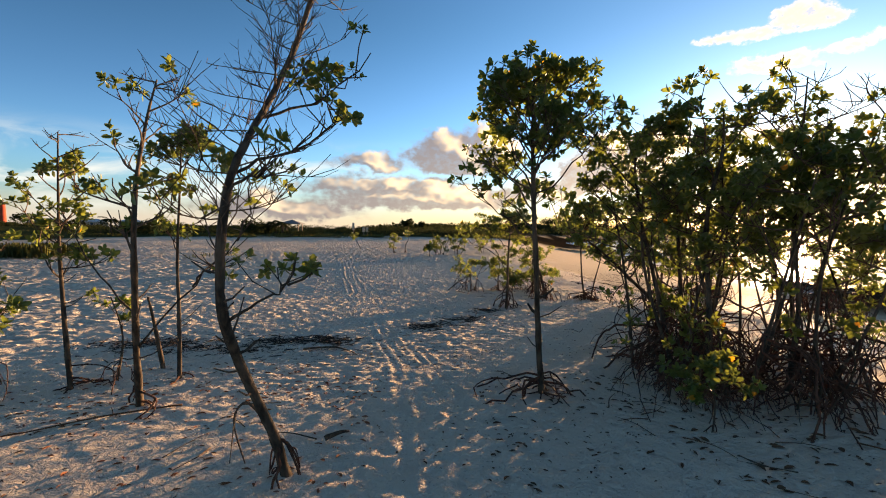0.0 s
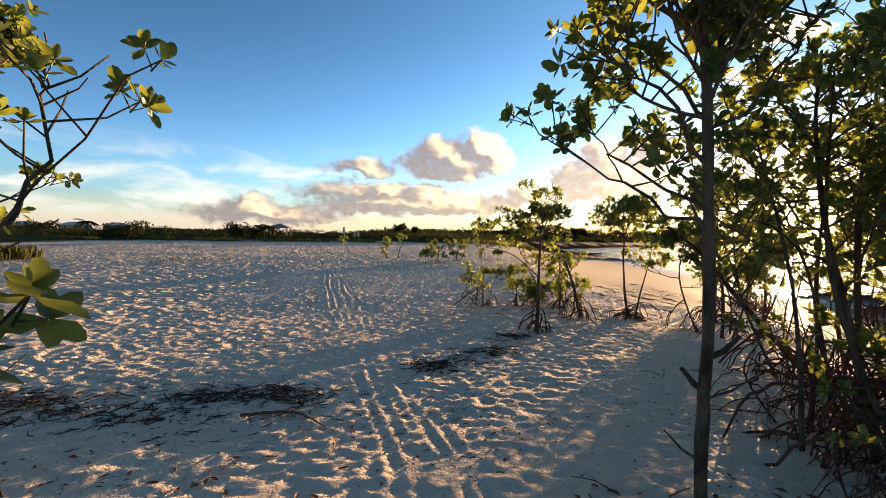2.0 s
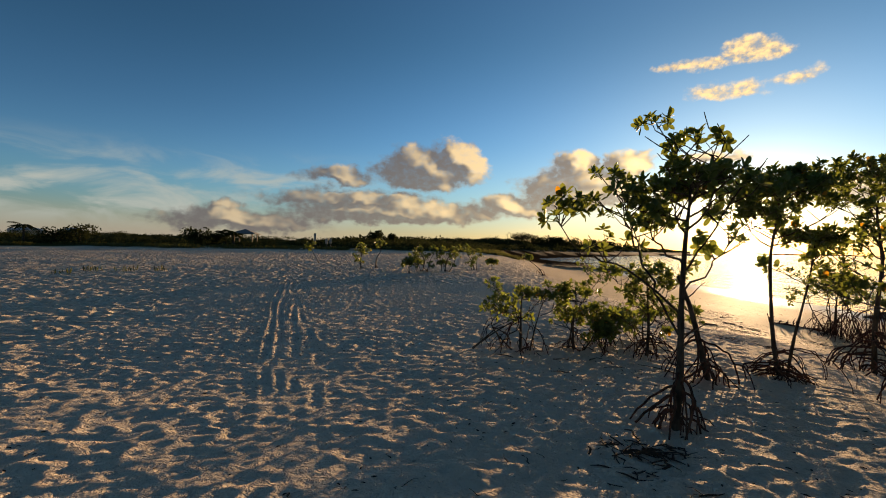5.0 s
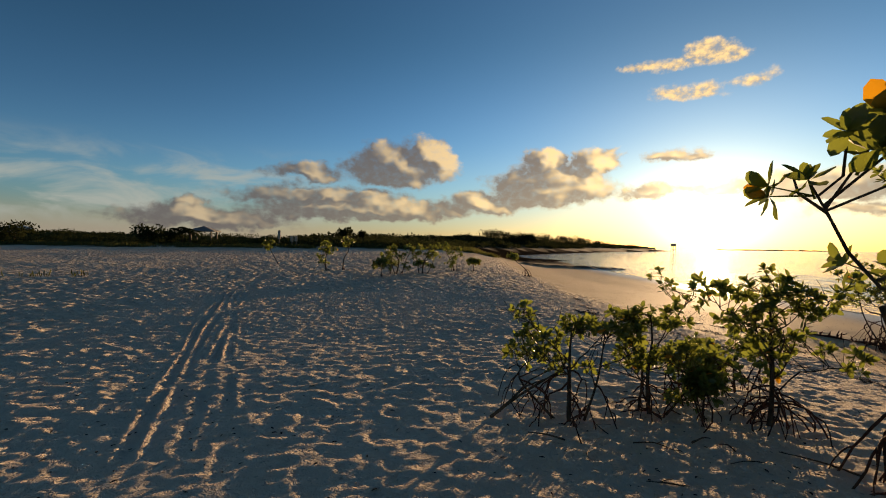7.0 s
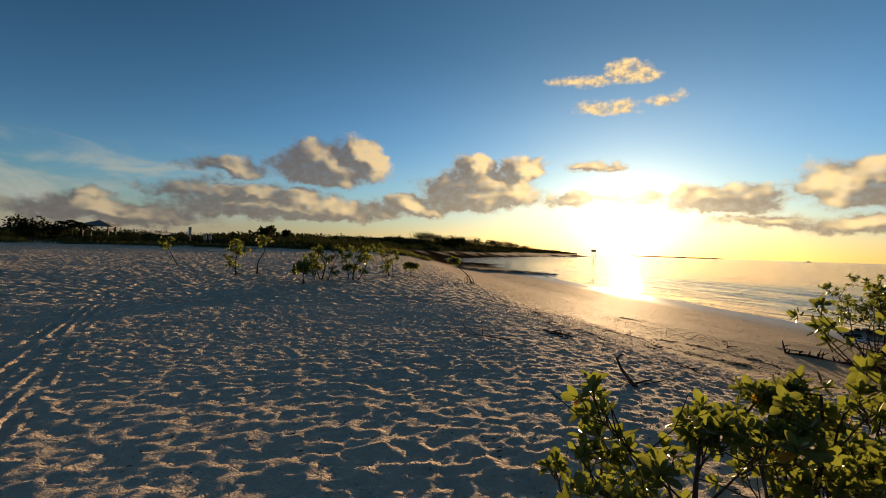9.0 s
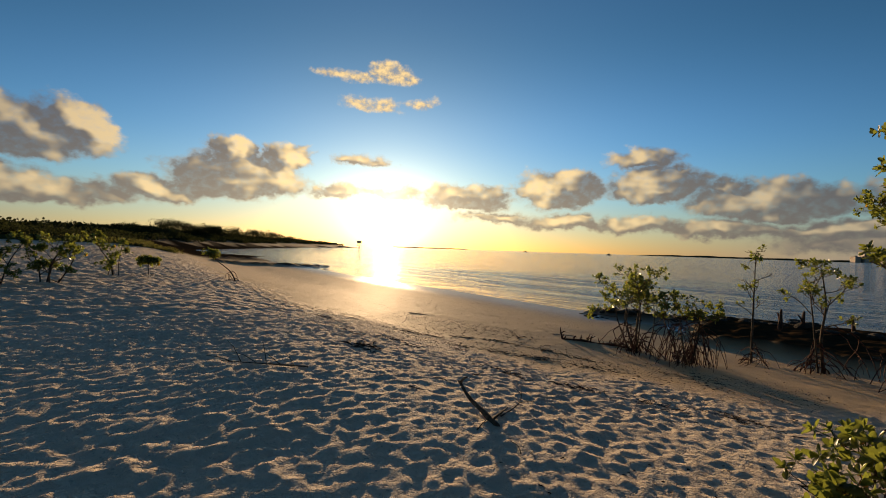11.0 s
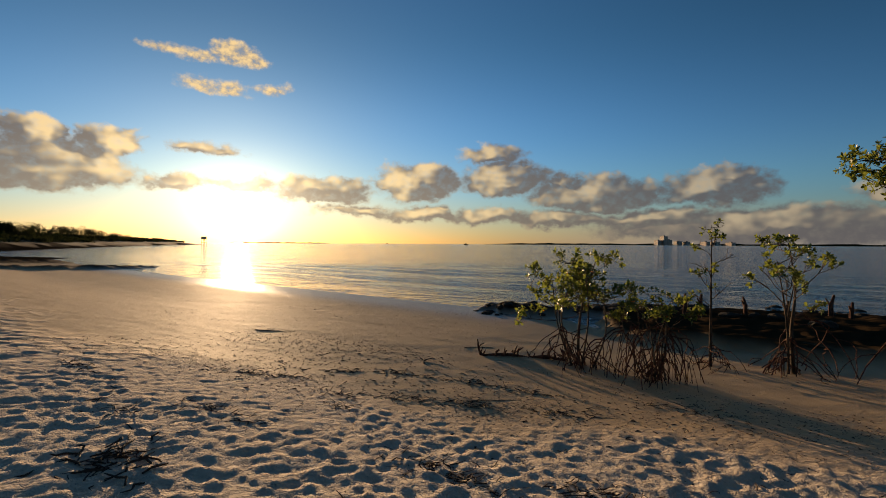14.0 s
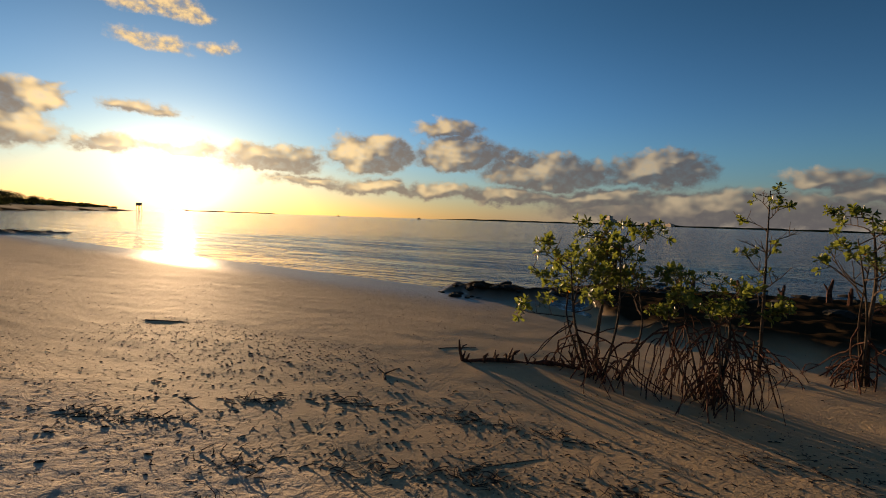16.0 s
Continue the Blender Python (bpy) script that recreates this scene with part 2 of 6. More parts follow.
def sand_material():
    m, n, s = material("sand", 0.95, 0.12)
    at = place(n)
    smooth, wet, green, rock = (attribute(n, k) for k in ("smooth", "wet", "green", "rock"))
    large, grain, speck = n.noise(at, 0.7, 4.0), n.noise(at, 90.0, 2.0), n.noise(at, 22.0, 3.0, 0.6)
    dry = n.mix(large, (0.72, 0.59, 0.435, 1), (0.82, 0.69, 0.525, 1))
    dry = n.mix(n.ramp(speck, 0.60, 0.74), dry, (0.42, 0.34, 0.26, 1))
    damp = n.mix(n.math("ADD", n.math("MULTIPLY", large, 0.5), n.math("MULTIPLY", n.noise(at, 3.1, 5.0, 0.65), 0.5)), (0.47, 0.30, 0.130, 1), (0.61, 0.41, 0.182, 1))
    damp = n.mix(n.math("MULTIPLY", n.ramp(n.noise(at, 7.0, 5.0, 0.7, 0.8), 0.58, 0.72), 0.45), damp, (0.17, 0.12, 0.075, 1))
    soaked = n.mix(large, (0.20, 0.15, 0.095, 1), (0.26, 0.20, 0.13, 1))
    colour = n.mix(wet, n.mix(smooth, dry, damp), soaked)
    colour = n.mix(0.25, colour, n.mix(grain, (0.38, 0.32, 0.25, 1), (0.76, 0.68, 0.57, 1)))
    scrub = n.mix(n.noise(at, 0.35, 5.0), (0.035, 0.045, 0.014, 1), (0.10, 0.10, 0.04, 1))
    colour = n.mix(green, colour, scrub)
    peat = n.mix(n.noise(at, 3.0, 5.0), (0.018, 0.013, 0.008, 1), (0.062, 0.041, 0.023, 1))
    colour = n.mix(rock, colour, peat)
    n.plug(s.inputs["Base Color"], colour)
    bare = n.math("SUBTRACT", 1.0, n.math("MAXIMUM", rock, green))
    sheen = n.math("MULTIPLY", n.math("MAXIMUM", n.math("MULTIPLY", smooth, 0.28), wet), bare)
    n.plug(s.inputs["Roughness"], n.math("SUBTRACT", 0.95, n.math("MULTIPLY", sheen, 0.62)))
    n.plug(s.inputs["Specular IOR Level"], n.math("ADD", n.math("MULTIPLY", bare, 0.08), n.math("MULTIPLY", sheen, 0.36)))
    # trodden hollows far off, small hollows and grain near by
    soft = n.math("SUBTRACT", 1.0, smooth)
    bent = n.add("ShaderNodeVectorMath", {0: at, 1: n.add("ShaderNodeVectorMath", {0: n.add("ShaderNodeTexNoise", {"Vector": at, "Scale": 6.0, "Detail": 3.0}).outputs["Color"], "Scale": 0.12}, operation="SCALE").outputs[0]}, operation="ADD").outputs[0]
    fine_cells = n.add("ShaderNodeTexVoronoi", {"Vector": bent, "Scale": 11.0, "Randomness": 1.0}).outputs["Distance"]
    wide_cells = n.add("ShaderNodeTexVoronoi", {"Vector": bent, "Scale": 4.6, "Randomness": 1.0}).outputs["Distance"]
    small = n.math("MULTIPLY", n.math("ADD", n.math("MULTIPLY", speck, 0.14), n.math("MULTIPLY", grain, 0.055)), n.math("SUBTRACT", 1.0, n.math("MULTIPLY", smooth, 0.5)))
    crisp = n.math("ABSOLUTE", n.math("SUBTRACT", n.noise(at, 15.0, 4.0, 0.6, 0.6), 0.5))
    near_cells = n.math("SUBTRACT", n.math("MULTIPLY", n.math("MULTIPLY", fine_cells, fine_cells), 0.16), n.math("MULTIPLY", crisp, 0.55))
    small = n.math("ADD", small, n.math("MULTIPLY", near_cells, n.math("MAXIMUM", soft, 0.06)))
    far_cells = n.math("MULTIPLY", n.math("MULTIPLY", n.math("MULTIPLY", wide_cells, wide_cells), soft), attribute(n, "far"))
    bump(n, s, n.math("ADD", n.math("MULTIPLY", far_cells, 1.3), small), 1.0, 0.12)
    return m


def water_material():
    m, n, s = material("sea_water", 0.07, 0.5)
    at = place(n)
    s.inputs["IOR"].default_value = 1.33
    n.plug(s.inputs["Base Color"], n.mix(n.noise(at, 0.05, 3.0), (0.010, 0.030, 0.040, 1), (0.018, 0.048, 0.056, 1)))
    turned = n.add("ShaderNodeMapping", {"Vector": at, "Rotation": (0, 0, radians(20)), "Scale": (1.0, 0.28, 1.0)}).outputs[0]
    chop = n.math("ADD", n.math("MULTIPLY", n.noise(turned, 0.9, 4.0, 0.55), 1.0), n.math("ADD", n.math("MULTIPLY", n.noise(turned, 3.2, 3.0, 0.6), 0.42), n.math("MULTIPLY", n.noise(turned, 13.0, 2.0, 0.6), 0.05)))
    bump(n, s, chop, 1.0, 0.26)
    return m


def bark_material(name, dark, pale, scale=14.0):
    m, n, s = material(name, 0.9, 0.15)
    at = n.add("ShaderNodeTexCoord").outputs["Object"]
    stretched = n.add("ShaderNodeMapping", {"Vector": at, "Scale": (1.0, 1.0, 0.35)}).outputs[0]
    fleck = n.noise(stretched, scale, 5.0, 0.65)
    blotch = n.noise(at, 3.0, 3.0)
    n.plug(s.inputs["Base Color"], n.mix(n.ramp(n.math("ADD", n.math("MULTIPLY", fleck, 0.7), n.math("MULTIPLY", blotch, 0.3)), 0.35, 0.65), dark, pale))
    bump(n, s, n.noise(stretched, scale * 3, 4.0, 0.7), 0.7, 0.01)
    return m


def leaf_material(name, dark, pale, back, rough=0.38, spec=0.45):
    m = bpy.data.materials.new(name)
    m.use_nodes = True
    n = Nodes(m.node_tree)
    pick = n.add("ShaderNodeObjectInfo").outputs["Random"]
    each = n.add("ShaderNodeNewGeometry").outputs["Random Per Island"]
    vein = n.noise(n.add("ShaderNodeTexCoord").outputs["Object"], 60.0, 3.0)
    tone = n.math("ADD", n.math("MULTIPLY", pick, 0.4), n.math("MULTIPLY", each, 0.45))
    tone = n.math("ADD", tone, n.math("MULTIPLY", vein, 0.2), clamp=True)
    colour = n.mix(tone, dark, pale)
    skin = n.add("ShaderNodeBsdfPrincipled", {"Base Color": colour, "Roughness": rough, "Specular IOR Level": spec})
    through_ = n.add("ShaderNodeBsdfTranslucent", {"Color": n.mix(tone, back, [min(1.0, c * 1.5) for c in back[:3]] + [1])})
    both = n.add("ShaderNodeMixShader", {0: 0.44, 1: skin.outputs[0], 2: through_.outputs[0]})
    n.add("ShaderNodeOutputMaterial", {"Surface": both.outputs[0]})
    return m


def plain_material(name, a, b, scale, rough=0.85, relief=0.4, depth=0.01):
    m, n, s = material(name, rough, 0.25)
    at = n.add("ShaderNodeTexCoord").outputs["Object"]
    n.plug(s.inputs["Base Color"], n.mix(n.noise(at, scale, 5.0, 0.6), a, b))
    bump(n, s, n.noise(at, scale * 4, 4.0, 0.6), relief, depth)
    return m


SAND = sand_material()
WATER = water_material()
BARK = bark_material("mangrove_bark", (0.030, 0.022, 0.016, 1), (0.125, 0.090, 0.062, 1))
TWIG = bark_material("twig_bark", (0.055, 0.035, 0.024, 1), (0.16, 0.11, 0.075, 1), 30.0)
ROOT = bark_material("root_bark", (0.045, 0.020, 0.014, 1), (0.15, 0.068, 0.042, 1), 18.0)
LEAF = leaf_material("mangrove_leaf", (0.026, 0.046, 0.014, 1), (0.070, 0.100, 0.032, 1), (0.21, 0.245, 0.042, 1))
OLD_LEAF = leaf_material("yellowed_leaf", (0.30, 0.16, 0.03, 1), (0.50, 0.20, 0.03, 1), (0.60, 0.28, 0.02, 1))
SCRUB = leaf_material("scrub_leaf", (0.014, 0.022, 0.008, 1), (0.046, 0.054, 0.022, 1), (0.022, 0.027, 0.010, 1), 0.9, 0.05)
GRASS = leaf_material("dune_grass", (0.05, 0.06, 0.02, 1), (0.13, 0.12, 0.05, 1), (0.14, 0.14, 0.04, 1), 0.8, 0.1)
WEED = plain_material("dried_seaweed", (0.022, 0.014, 0.010, 1), (0.105, 0.062, 0.040, 1), 20.0)
LITTER = plain_material("leaf_litter", (0.05, 0.028, 0.016, 1), (0.22, 0.10, 0.045, 1), 3.0)
RED_LITTER = plain_material("red_leaf_litter", (0.12, 0.045, 0.02, 1), (0.42, 0.15, 0.06, 1), 3.0)
DRIFTWOOD = bark_material("driftwood", (0.05, 0.033, 0.022, 1), (0.17, 0.115, 0.075, 1), 20.0)
ROCK = plain_material("weedy_rock", (0.010, 0.010, 0.008, 1), (0.055, 0.046, 0.032, 1), 5.0, 0.95, 0.8, 0.04)
RED_PAINT = plain_material("red_brick_paint", (0.42, 0.06, 0.03, 1), (0.52, 0.09, 0.045, 1), 0.2)
DARK_METAL = plain_material("dark_metal", (0.02, 0.02, 0.02, 1), (0.05, 0.05, 0.05, 1), 0.5)
WALL_PAINT = plain_material("pale_wall_paint", (0.42, 0.33, 0.26, 1), (0.52, 0.42, 0.34, 1), 0.1)
ROOF_GREY = plain_material("grey_roof", (0.16, 0.16, 0.16, 1), (0.26, 0.26, 0.25, 1), 0.5)
ROOF_PALE = plain_material("pale_metal_roof", (0.55, 0.56, 0.56, 1), (0.68, 0.69, 0.68, 1), 0.4)
WINDOW_DARK = plain_material("window_glass", (0.03, 0.04, 0.05, 1), (0.06, 0.07, 0.08, 1), 0.3, 0.6, 0.0)
TIMBER = plain_material("weathered_timber", (0.10, 0.08, 0.06, 1), (0.22, 0.18, 0.14, 1), 2.0)


# ---- making meshes ----
class Geo:
    """Gathers corners and faces for one mesh."""

    def __init__(self):
        self.v, self.f = [], []

    def tube(self, points, radii, sides=6, knots=0.0, rng=None, joint=None):
        pts = [Vector(q) for q in points]
        start = len(self.v)
        side = None
        for i, q in enumerate(pts):
            along = (pts[min(i + 1, len(pts) - 1)] - pts[max(i - 1, 0)]).normalized()
            if side is None:
                side = along.cross(Vector((0.3, 0.9, 0.31))).normalized()
            side = (side - along * side.dot(along)).normalized()
            up = along.cross(side)
            for k in range(sides):
                a = 2 * math.pi * k / sides
                r = radii[i] * (1 + (rng.uniform(-knots, knots) if rng else 0))
                self.v.append(q + side * (math.cos(a) * r) + up * (math.sin(a) * r))
        for i in range(len(pts) - 1):
            for k in range(sides):
                a, b = start + i * sides + k, start + i * sides + (k + 1) % sides
                self.f.append((a, b, b + sides, a + sides))
        self.f.append(tuple(start + k for k in reversed(range(sides))))
        if joint is not None:  # grown together with the piece it springs from
            self.f.append((joint, start, start + 1))
        self.f.append(tuple(start + (len(pts) - 1) * sides + k for k in range(sides)))

    def box(self, lo, hi, turn=0.0, about=(0, 0)):
        c, s = math.cos(turn), math.sin(turn)
        n = len(self.v)
        for z in (lo[2], hi[2]):
            for x, y in ((lo[0], lo[1]), (hi[0], lo[1]), (hi[0], hi[1]), (lo[0], hi[1])):
                self.v.append(Vector((about[0] + c * x - s * y, about[1] + s * x + c * y, z)))
        for q in ((3, 2, 1, 0), (4, 5, 6, 7), (0, 1, 5, 4), (1, 2, 6, 5), (2, 3, 7, 6), (3, 0, 4, 7)):
            self.f.append(tuple(n + k for k in q))

    def leaf(self, base, out, up, length, wide, foot=None):
        """One leathery leaf, widest past its middle and blunt at the tip, folded a little along its midrib."""
        out = out.normalized()
        side = out.cross(up).normalized()
        up = side.cross(out)
        n = len(self.v)
        for u, s, h in ((0, 0, 0), (0.28, 0.62, 0.09), (0.60, 1.0, 0.08), (0.88, 0.66, 0.0), (1.0, 0, -0.08), (0.88, -0.66, 0.0), (0.60, -1.0, 0.08), (0.28, -0.62, 0.09), (0.55, 0, -0.03)):
            self.v.append(base + out * (u * length) + side * (s * wide / 2) + up * (h * length))
        for q in range(8):
            self.f.append(tuple(foot if k == 0 and foot is not None else n + k for k in (q, 8, (q + 1) % 8)))

    def mesh(self, name, mats, smooth=False):
        me = bpy.data.meshes.new(name)
        me.from_pydata([tuple(q) for q in self.v], [], self.f)
        for mat in mats if isinstance(mats, (list, tuple)) else (mats,):
            me.materials.append(mat)
        if smooth:
            me.shade_smooth()
        return me


def part(name, geo, mat, parent, label="", smooth=False):
    """Links a Geo, or a ready mesh, as one mesh under a thing or a part."""
    ob = new(name, geo.mesh(name, mat, smooth) if isinstance(geo, Geo) else geo)
    ob.parent = parent
    return tagged(ob, label) if label else ob


def thing(name, at, label, category, group="", kind=""):
    ob = new(name)
    ob.location = at
    ob.empty_display_size = 0.1
    return tagged(ob, label, category, group, kind)


# ---- the lie of the land ----
def lattice(x, y, seed):
    """Value noise, one cell a unit, from -1 to 1."""
    x, y = np.asarray(x, float), np.asarray(y, float)
    i, j = np.floor(x).astype(np.int64), np.floor(y).astype(np.int64)
    u, v = x - i, y - j
    u, v = u * u * (3 - 2 * u), v * v * (3 - 2 * v)

    def cell(a, b):
        h = (a * 374761393 + b * 668265263 + seed * 974634777) & 0x7FFFFFFF
        h = ((h ^ (h >> 13)) * 1274126177) & 0x7FFFFFFF
        return ((h ^ (h >> 16)) & 0xFFFF) / 32767.5 - 1
    return (cell(i, j) * (1 - u) + cell(i + 1, j) * u) * (1 - v) + (cell(i, j + 1) * (1 - u) + cell(i + 1, j + 1) * u) * v


def step(x, a, b):
    q = np.clip((np.asarray(x, float) - a) / (b - a), 0, 1)
    return q * q * (3 - 2 * q)


SEA = -0.80
SHORE_Y = [-60, 0, 10, 14, 16.5, 18.6, 20.6, 24, 30, 46, 64, 84, 138, 200, 300, 430, 520, 3200]
SHORE_X = [16, 8, 6.2, 5.5, 5.1, 5.1, 5.5, 6.2, 7.2, 9.6, 13, 17, 24, 66, 140, 252, 330, 330]


DAMP_Y = [-60, 0, 10, 14.2, 15.0, 16.2, 17.4, 19.0, 21.0, 23.0, 25.3, 31.5, 42, 64, 84, 138, 3200]
DAMP_X = [18, 10.2, 8.6, 8.1, 7.8, 7.2, 6.5, 6.1, 6.3, 5.9, 5.3, 6.2, 7.6, 13.5, 18.5, 26, 332]


def brow(y):
    """Where the upper beach breaks down towards the sea."""
    return np.interp(y, SHORE_Y, SHORE_X)


def land(x, y):
    """Height of the ground without its dents."""
    x, y = np.asarray(x, float), np.asarray(y, float)
    u = x - brow(y)
    wander = 0.5 * lattice(x * 0.22, y * 0.22, 3)
    upper = 0.0225 * np.clip(y - 12, 0, 60) + 0.03 * lattice(x * 0.35, y * 0.35, 5) * step(np.abs(y - 10) + np.abs(x), 0, 12)
    inland = np.minimum(y - 62 - 4 * lattice(x * 0.05, y * 0.05, 9), -u * np.clip(1.0 - (y - 120) / 500, 0.45, 1) - 2)
    inland = np.maximum(inland, -x - 36 - 5 * lattice(x * 0.06, y * 0.06, 8) - 300 * (1 - step(y, 34, 50)))
    dune = step(inland, 0, 14) * (0.25 + 0.3 * lattice(x * 0.13, y * 0.13, 12)) + step(inland, 10, 34) * (1.3 + 0.6 * lattice(x * 0.045, y * 0.045, 11)) + step(inland, 1, 16) * step(y, 95, 240) * step(x, -20, 20) * 2.2
    low = -0.34 - 0.042 * np.clip(u, -3, 200) - 0.09 * step(21.5 - y, 0, 4) * step(u, 1, 4) * step(-u, -13, -9) - 0.02 * np.clip(u - 14, 0, 60)
    low = np.maximum(low, -3.5)
    ease = 3.0 * step(y, 21, 30)  # the scarp dies away along the beach
    t = step(u + 0.4 * wander, -3.3 - ease, 1.7 + ease)
    return (upper + dune) * (1 - t) + low * t


def ledge(x, y):
    """How much of the dark ledge of peat and rock lies here."""
    d = np.minimum(np.minimum(np.asarray(x, float) - (13.5 + 0.08 * (16 - y)), 22.5 - 0.15 * (16 - y) - x), np.minimum(18.6 - y + 0.25 * (x - 15), y + 8))
    x, y = np.asarray(x, float), np.asarray(y, float)
    strip = np.minimum(np.minimum(x - 15.9, 18.2 - x) + 0.5 * lattice(x * 0.4, y * 0.4, 27), np.minimum(23.6 - y, y - 15))
    d = np.maximum(d, strip - 0.75 + 0.8 * lattice(x * 1.1, y * 1.1, 28))
    for cx, cy, rx, ry in ((21.5, 59.0, 5.5, 1.1), (27.0, 92.0, 9.0, 2.2), (24.0, 76.0, 5.0, 1.0)):
        d = np.maximum(d, (1 - np.sqrt(((x - cx) / rx) ** 2 + ((y - cy) / ry) ** 2)) * ry)
    return step(d + 0.8 * lattice(x * 0.6, y * 0.6, 21) + 0.4 * lattice(x * 1.9, y * 1.9, 22), -0.7, 0.3)


def smooth_share(x, y):
    """0 on the dry trodden sand, 1 on the sand that the tide has smoothed."""
    edge = np.interp(y, DAMP_Y, DAMP_X)
    return step(x - edge + 0.45 * lattice(x * 0.7, y * 0.7, 31) + 0.30 * lattice(x * 2.3, y * 2.3, 32), -0.5, 1.2)


def swash(x, y):
    """The faint swells that the tide has left."""
    return 0.006 * lattice(x * 1.6, y * 0.8, 53) + 0.005 * lattice(x * 4.3, y * 3.1, 57)


def ground_height(x, y):
    x, y = np.array([float(x)]), np.array([float(y)])
    return float((land(x, y) + 0.24 * ledge(x, y) + smooth_share(x, y) * swash(x, y))[0])


def hollows(x, y, wide, long_, seed):
    """Shallow bowls side by side with sharp rims between them, 0 at the bottom, up to about 1 at the rims."""
    x, y = x / wide + 0.25 * lattice(x * 3, y * 3, seed + 1), y / long_ + 0.25 * lattice(x * 3, y * 3, seed + 2)
    i, j = np.floor(x).astype(np.int64), np.floor(y).astype(np.int64)
    best = np.full(x.shape, 9.0)
    for a in (-1, 0, 1):
        for b in (-1, 0, 1):
            cx, cy = (i + a).astype(float), (j + b).astype(float)
            px = cx + 0.5 + 0.48 * lattice(cx, cy, seed + 3)
            py = cy + 0.5 + 0.48 * lattice(cx, cy, seed + 4)
            best = np.minimum(best, ((x - px) ** 2 + (y - py) ** 2) * (1.0 + 0.35 * lattice(cx, cy, seed + 5)) + 0.22 * lattice(cx, cy, seed + 6))
    return best


def stretch(lo, hi, gap, ends, growth, slow=(1.0, 0.0)):
    """Grid lines: even between lo and hi, then wider and wider out to the two ends."""
    out = list(np.arange(lo, hi, gap))
    for sign, end in ((1, ends[1]), (-1, ends[0])):
        at, g, more = (out[-1] if sign > 0 else lo), gap, []
        while (end - at) * sign > 0:
            g *= growth if g > slow[1] else slow[0]
            at += sign * g
            more.append(at)
        out = out + more if sign > 0 else more[::-1] + out
    return np.array(out)


TRACK_Y = [-5, 4.1, 5.9, 9.4, 10.0, 12.0, 15.5, 20.1, 26.4, 40]
TRACK_X = [0.6, -0.30, -0.62, -1.55, -1.72, -2.26, -3.22, -4.35, -5.7, -9.0]


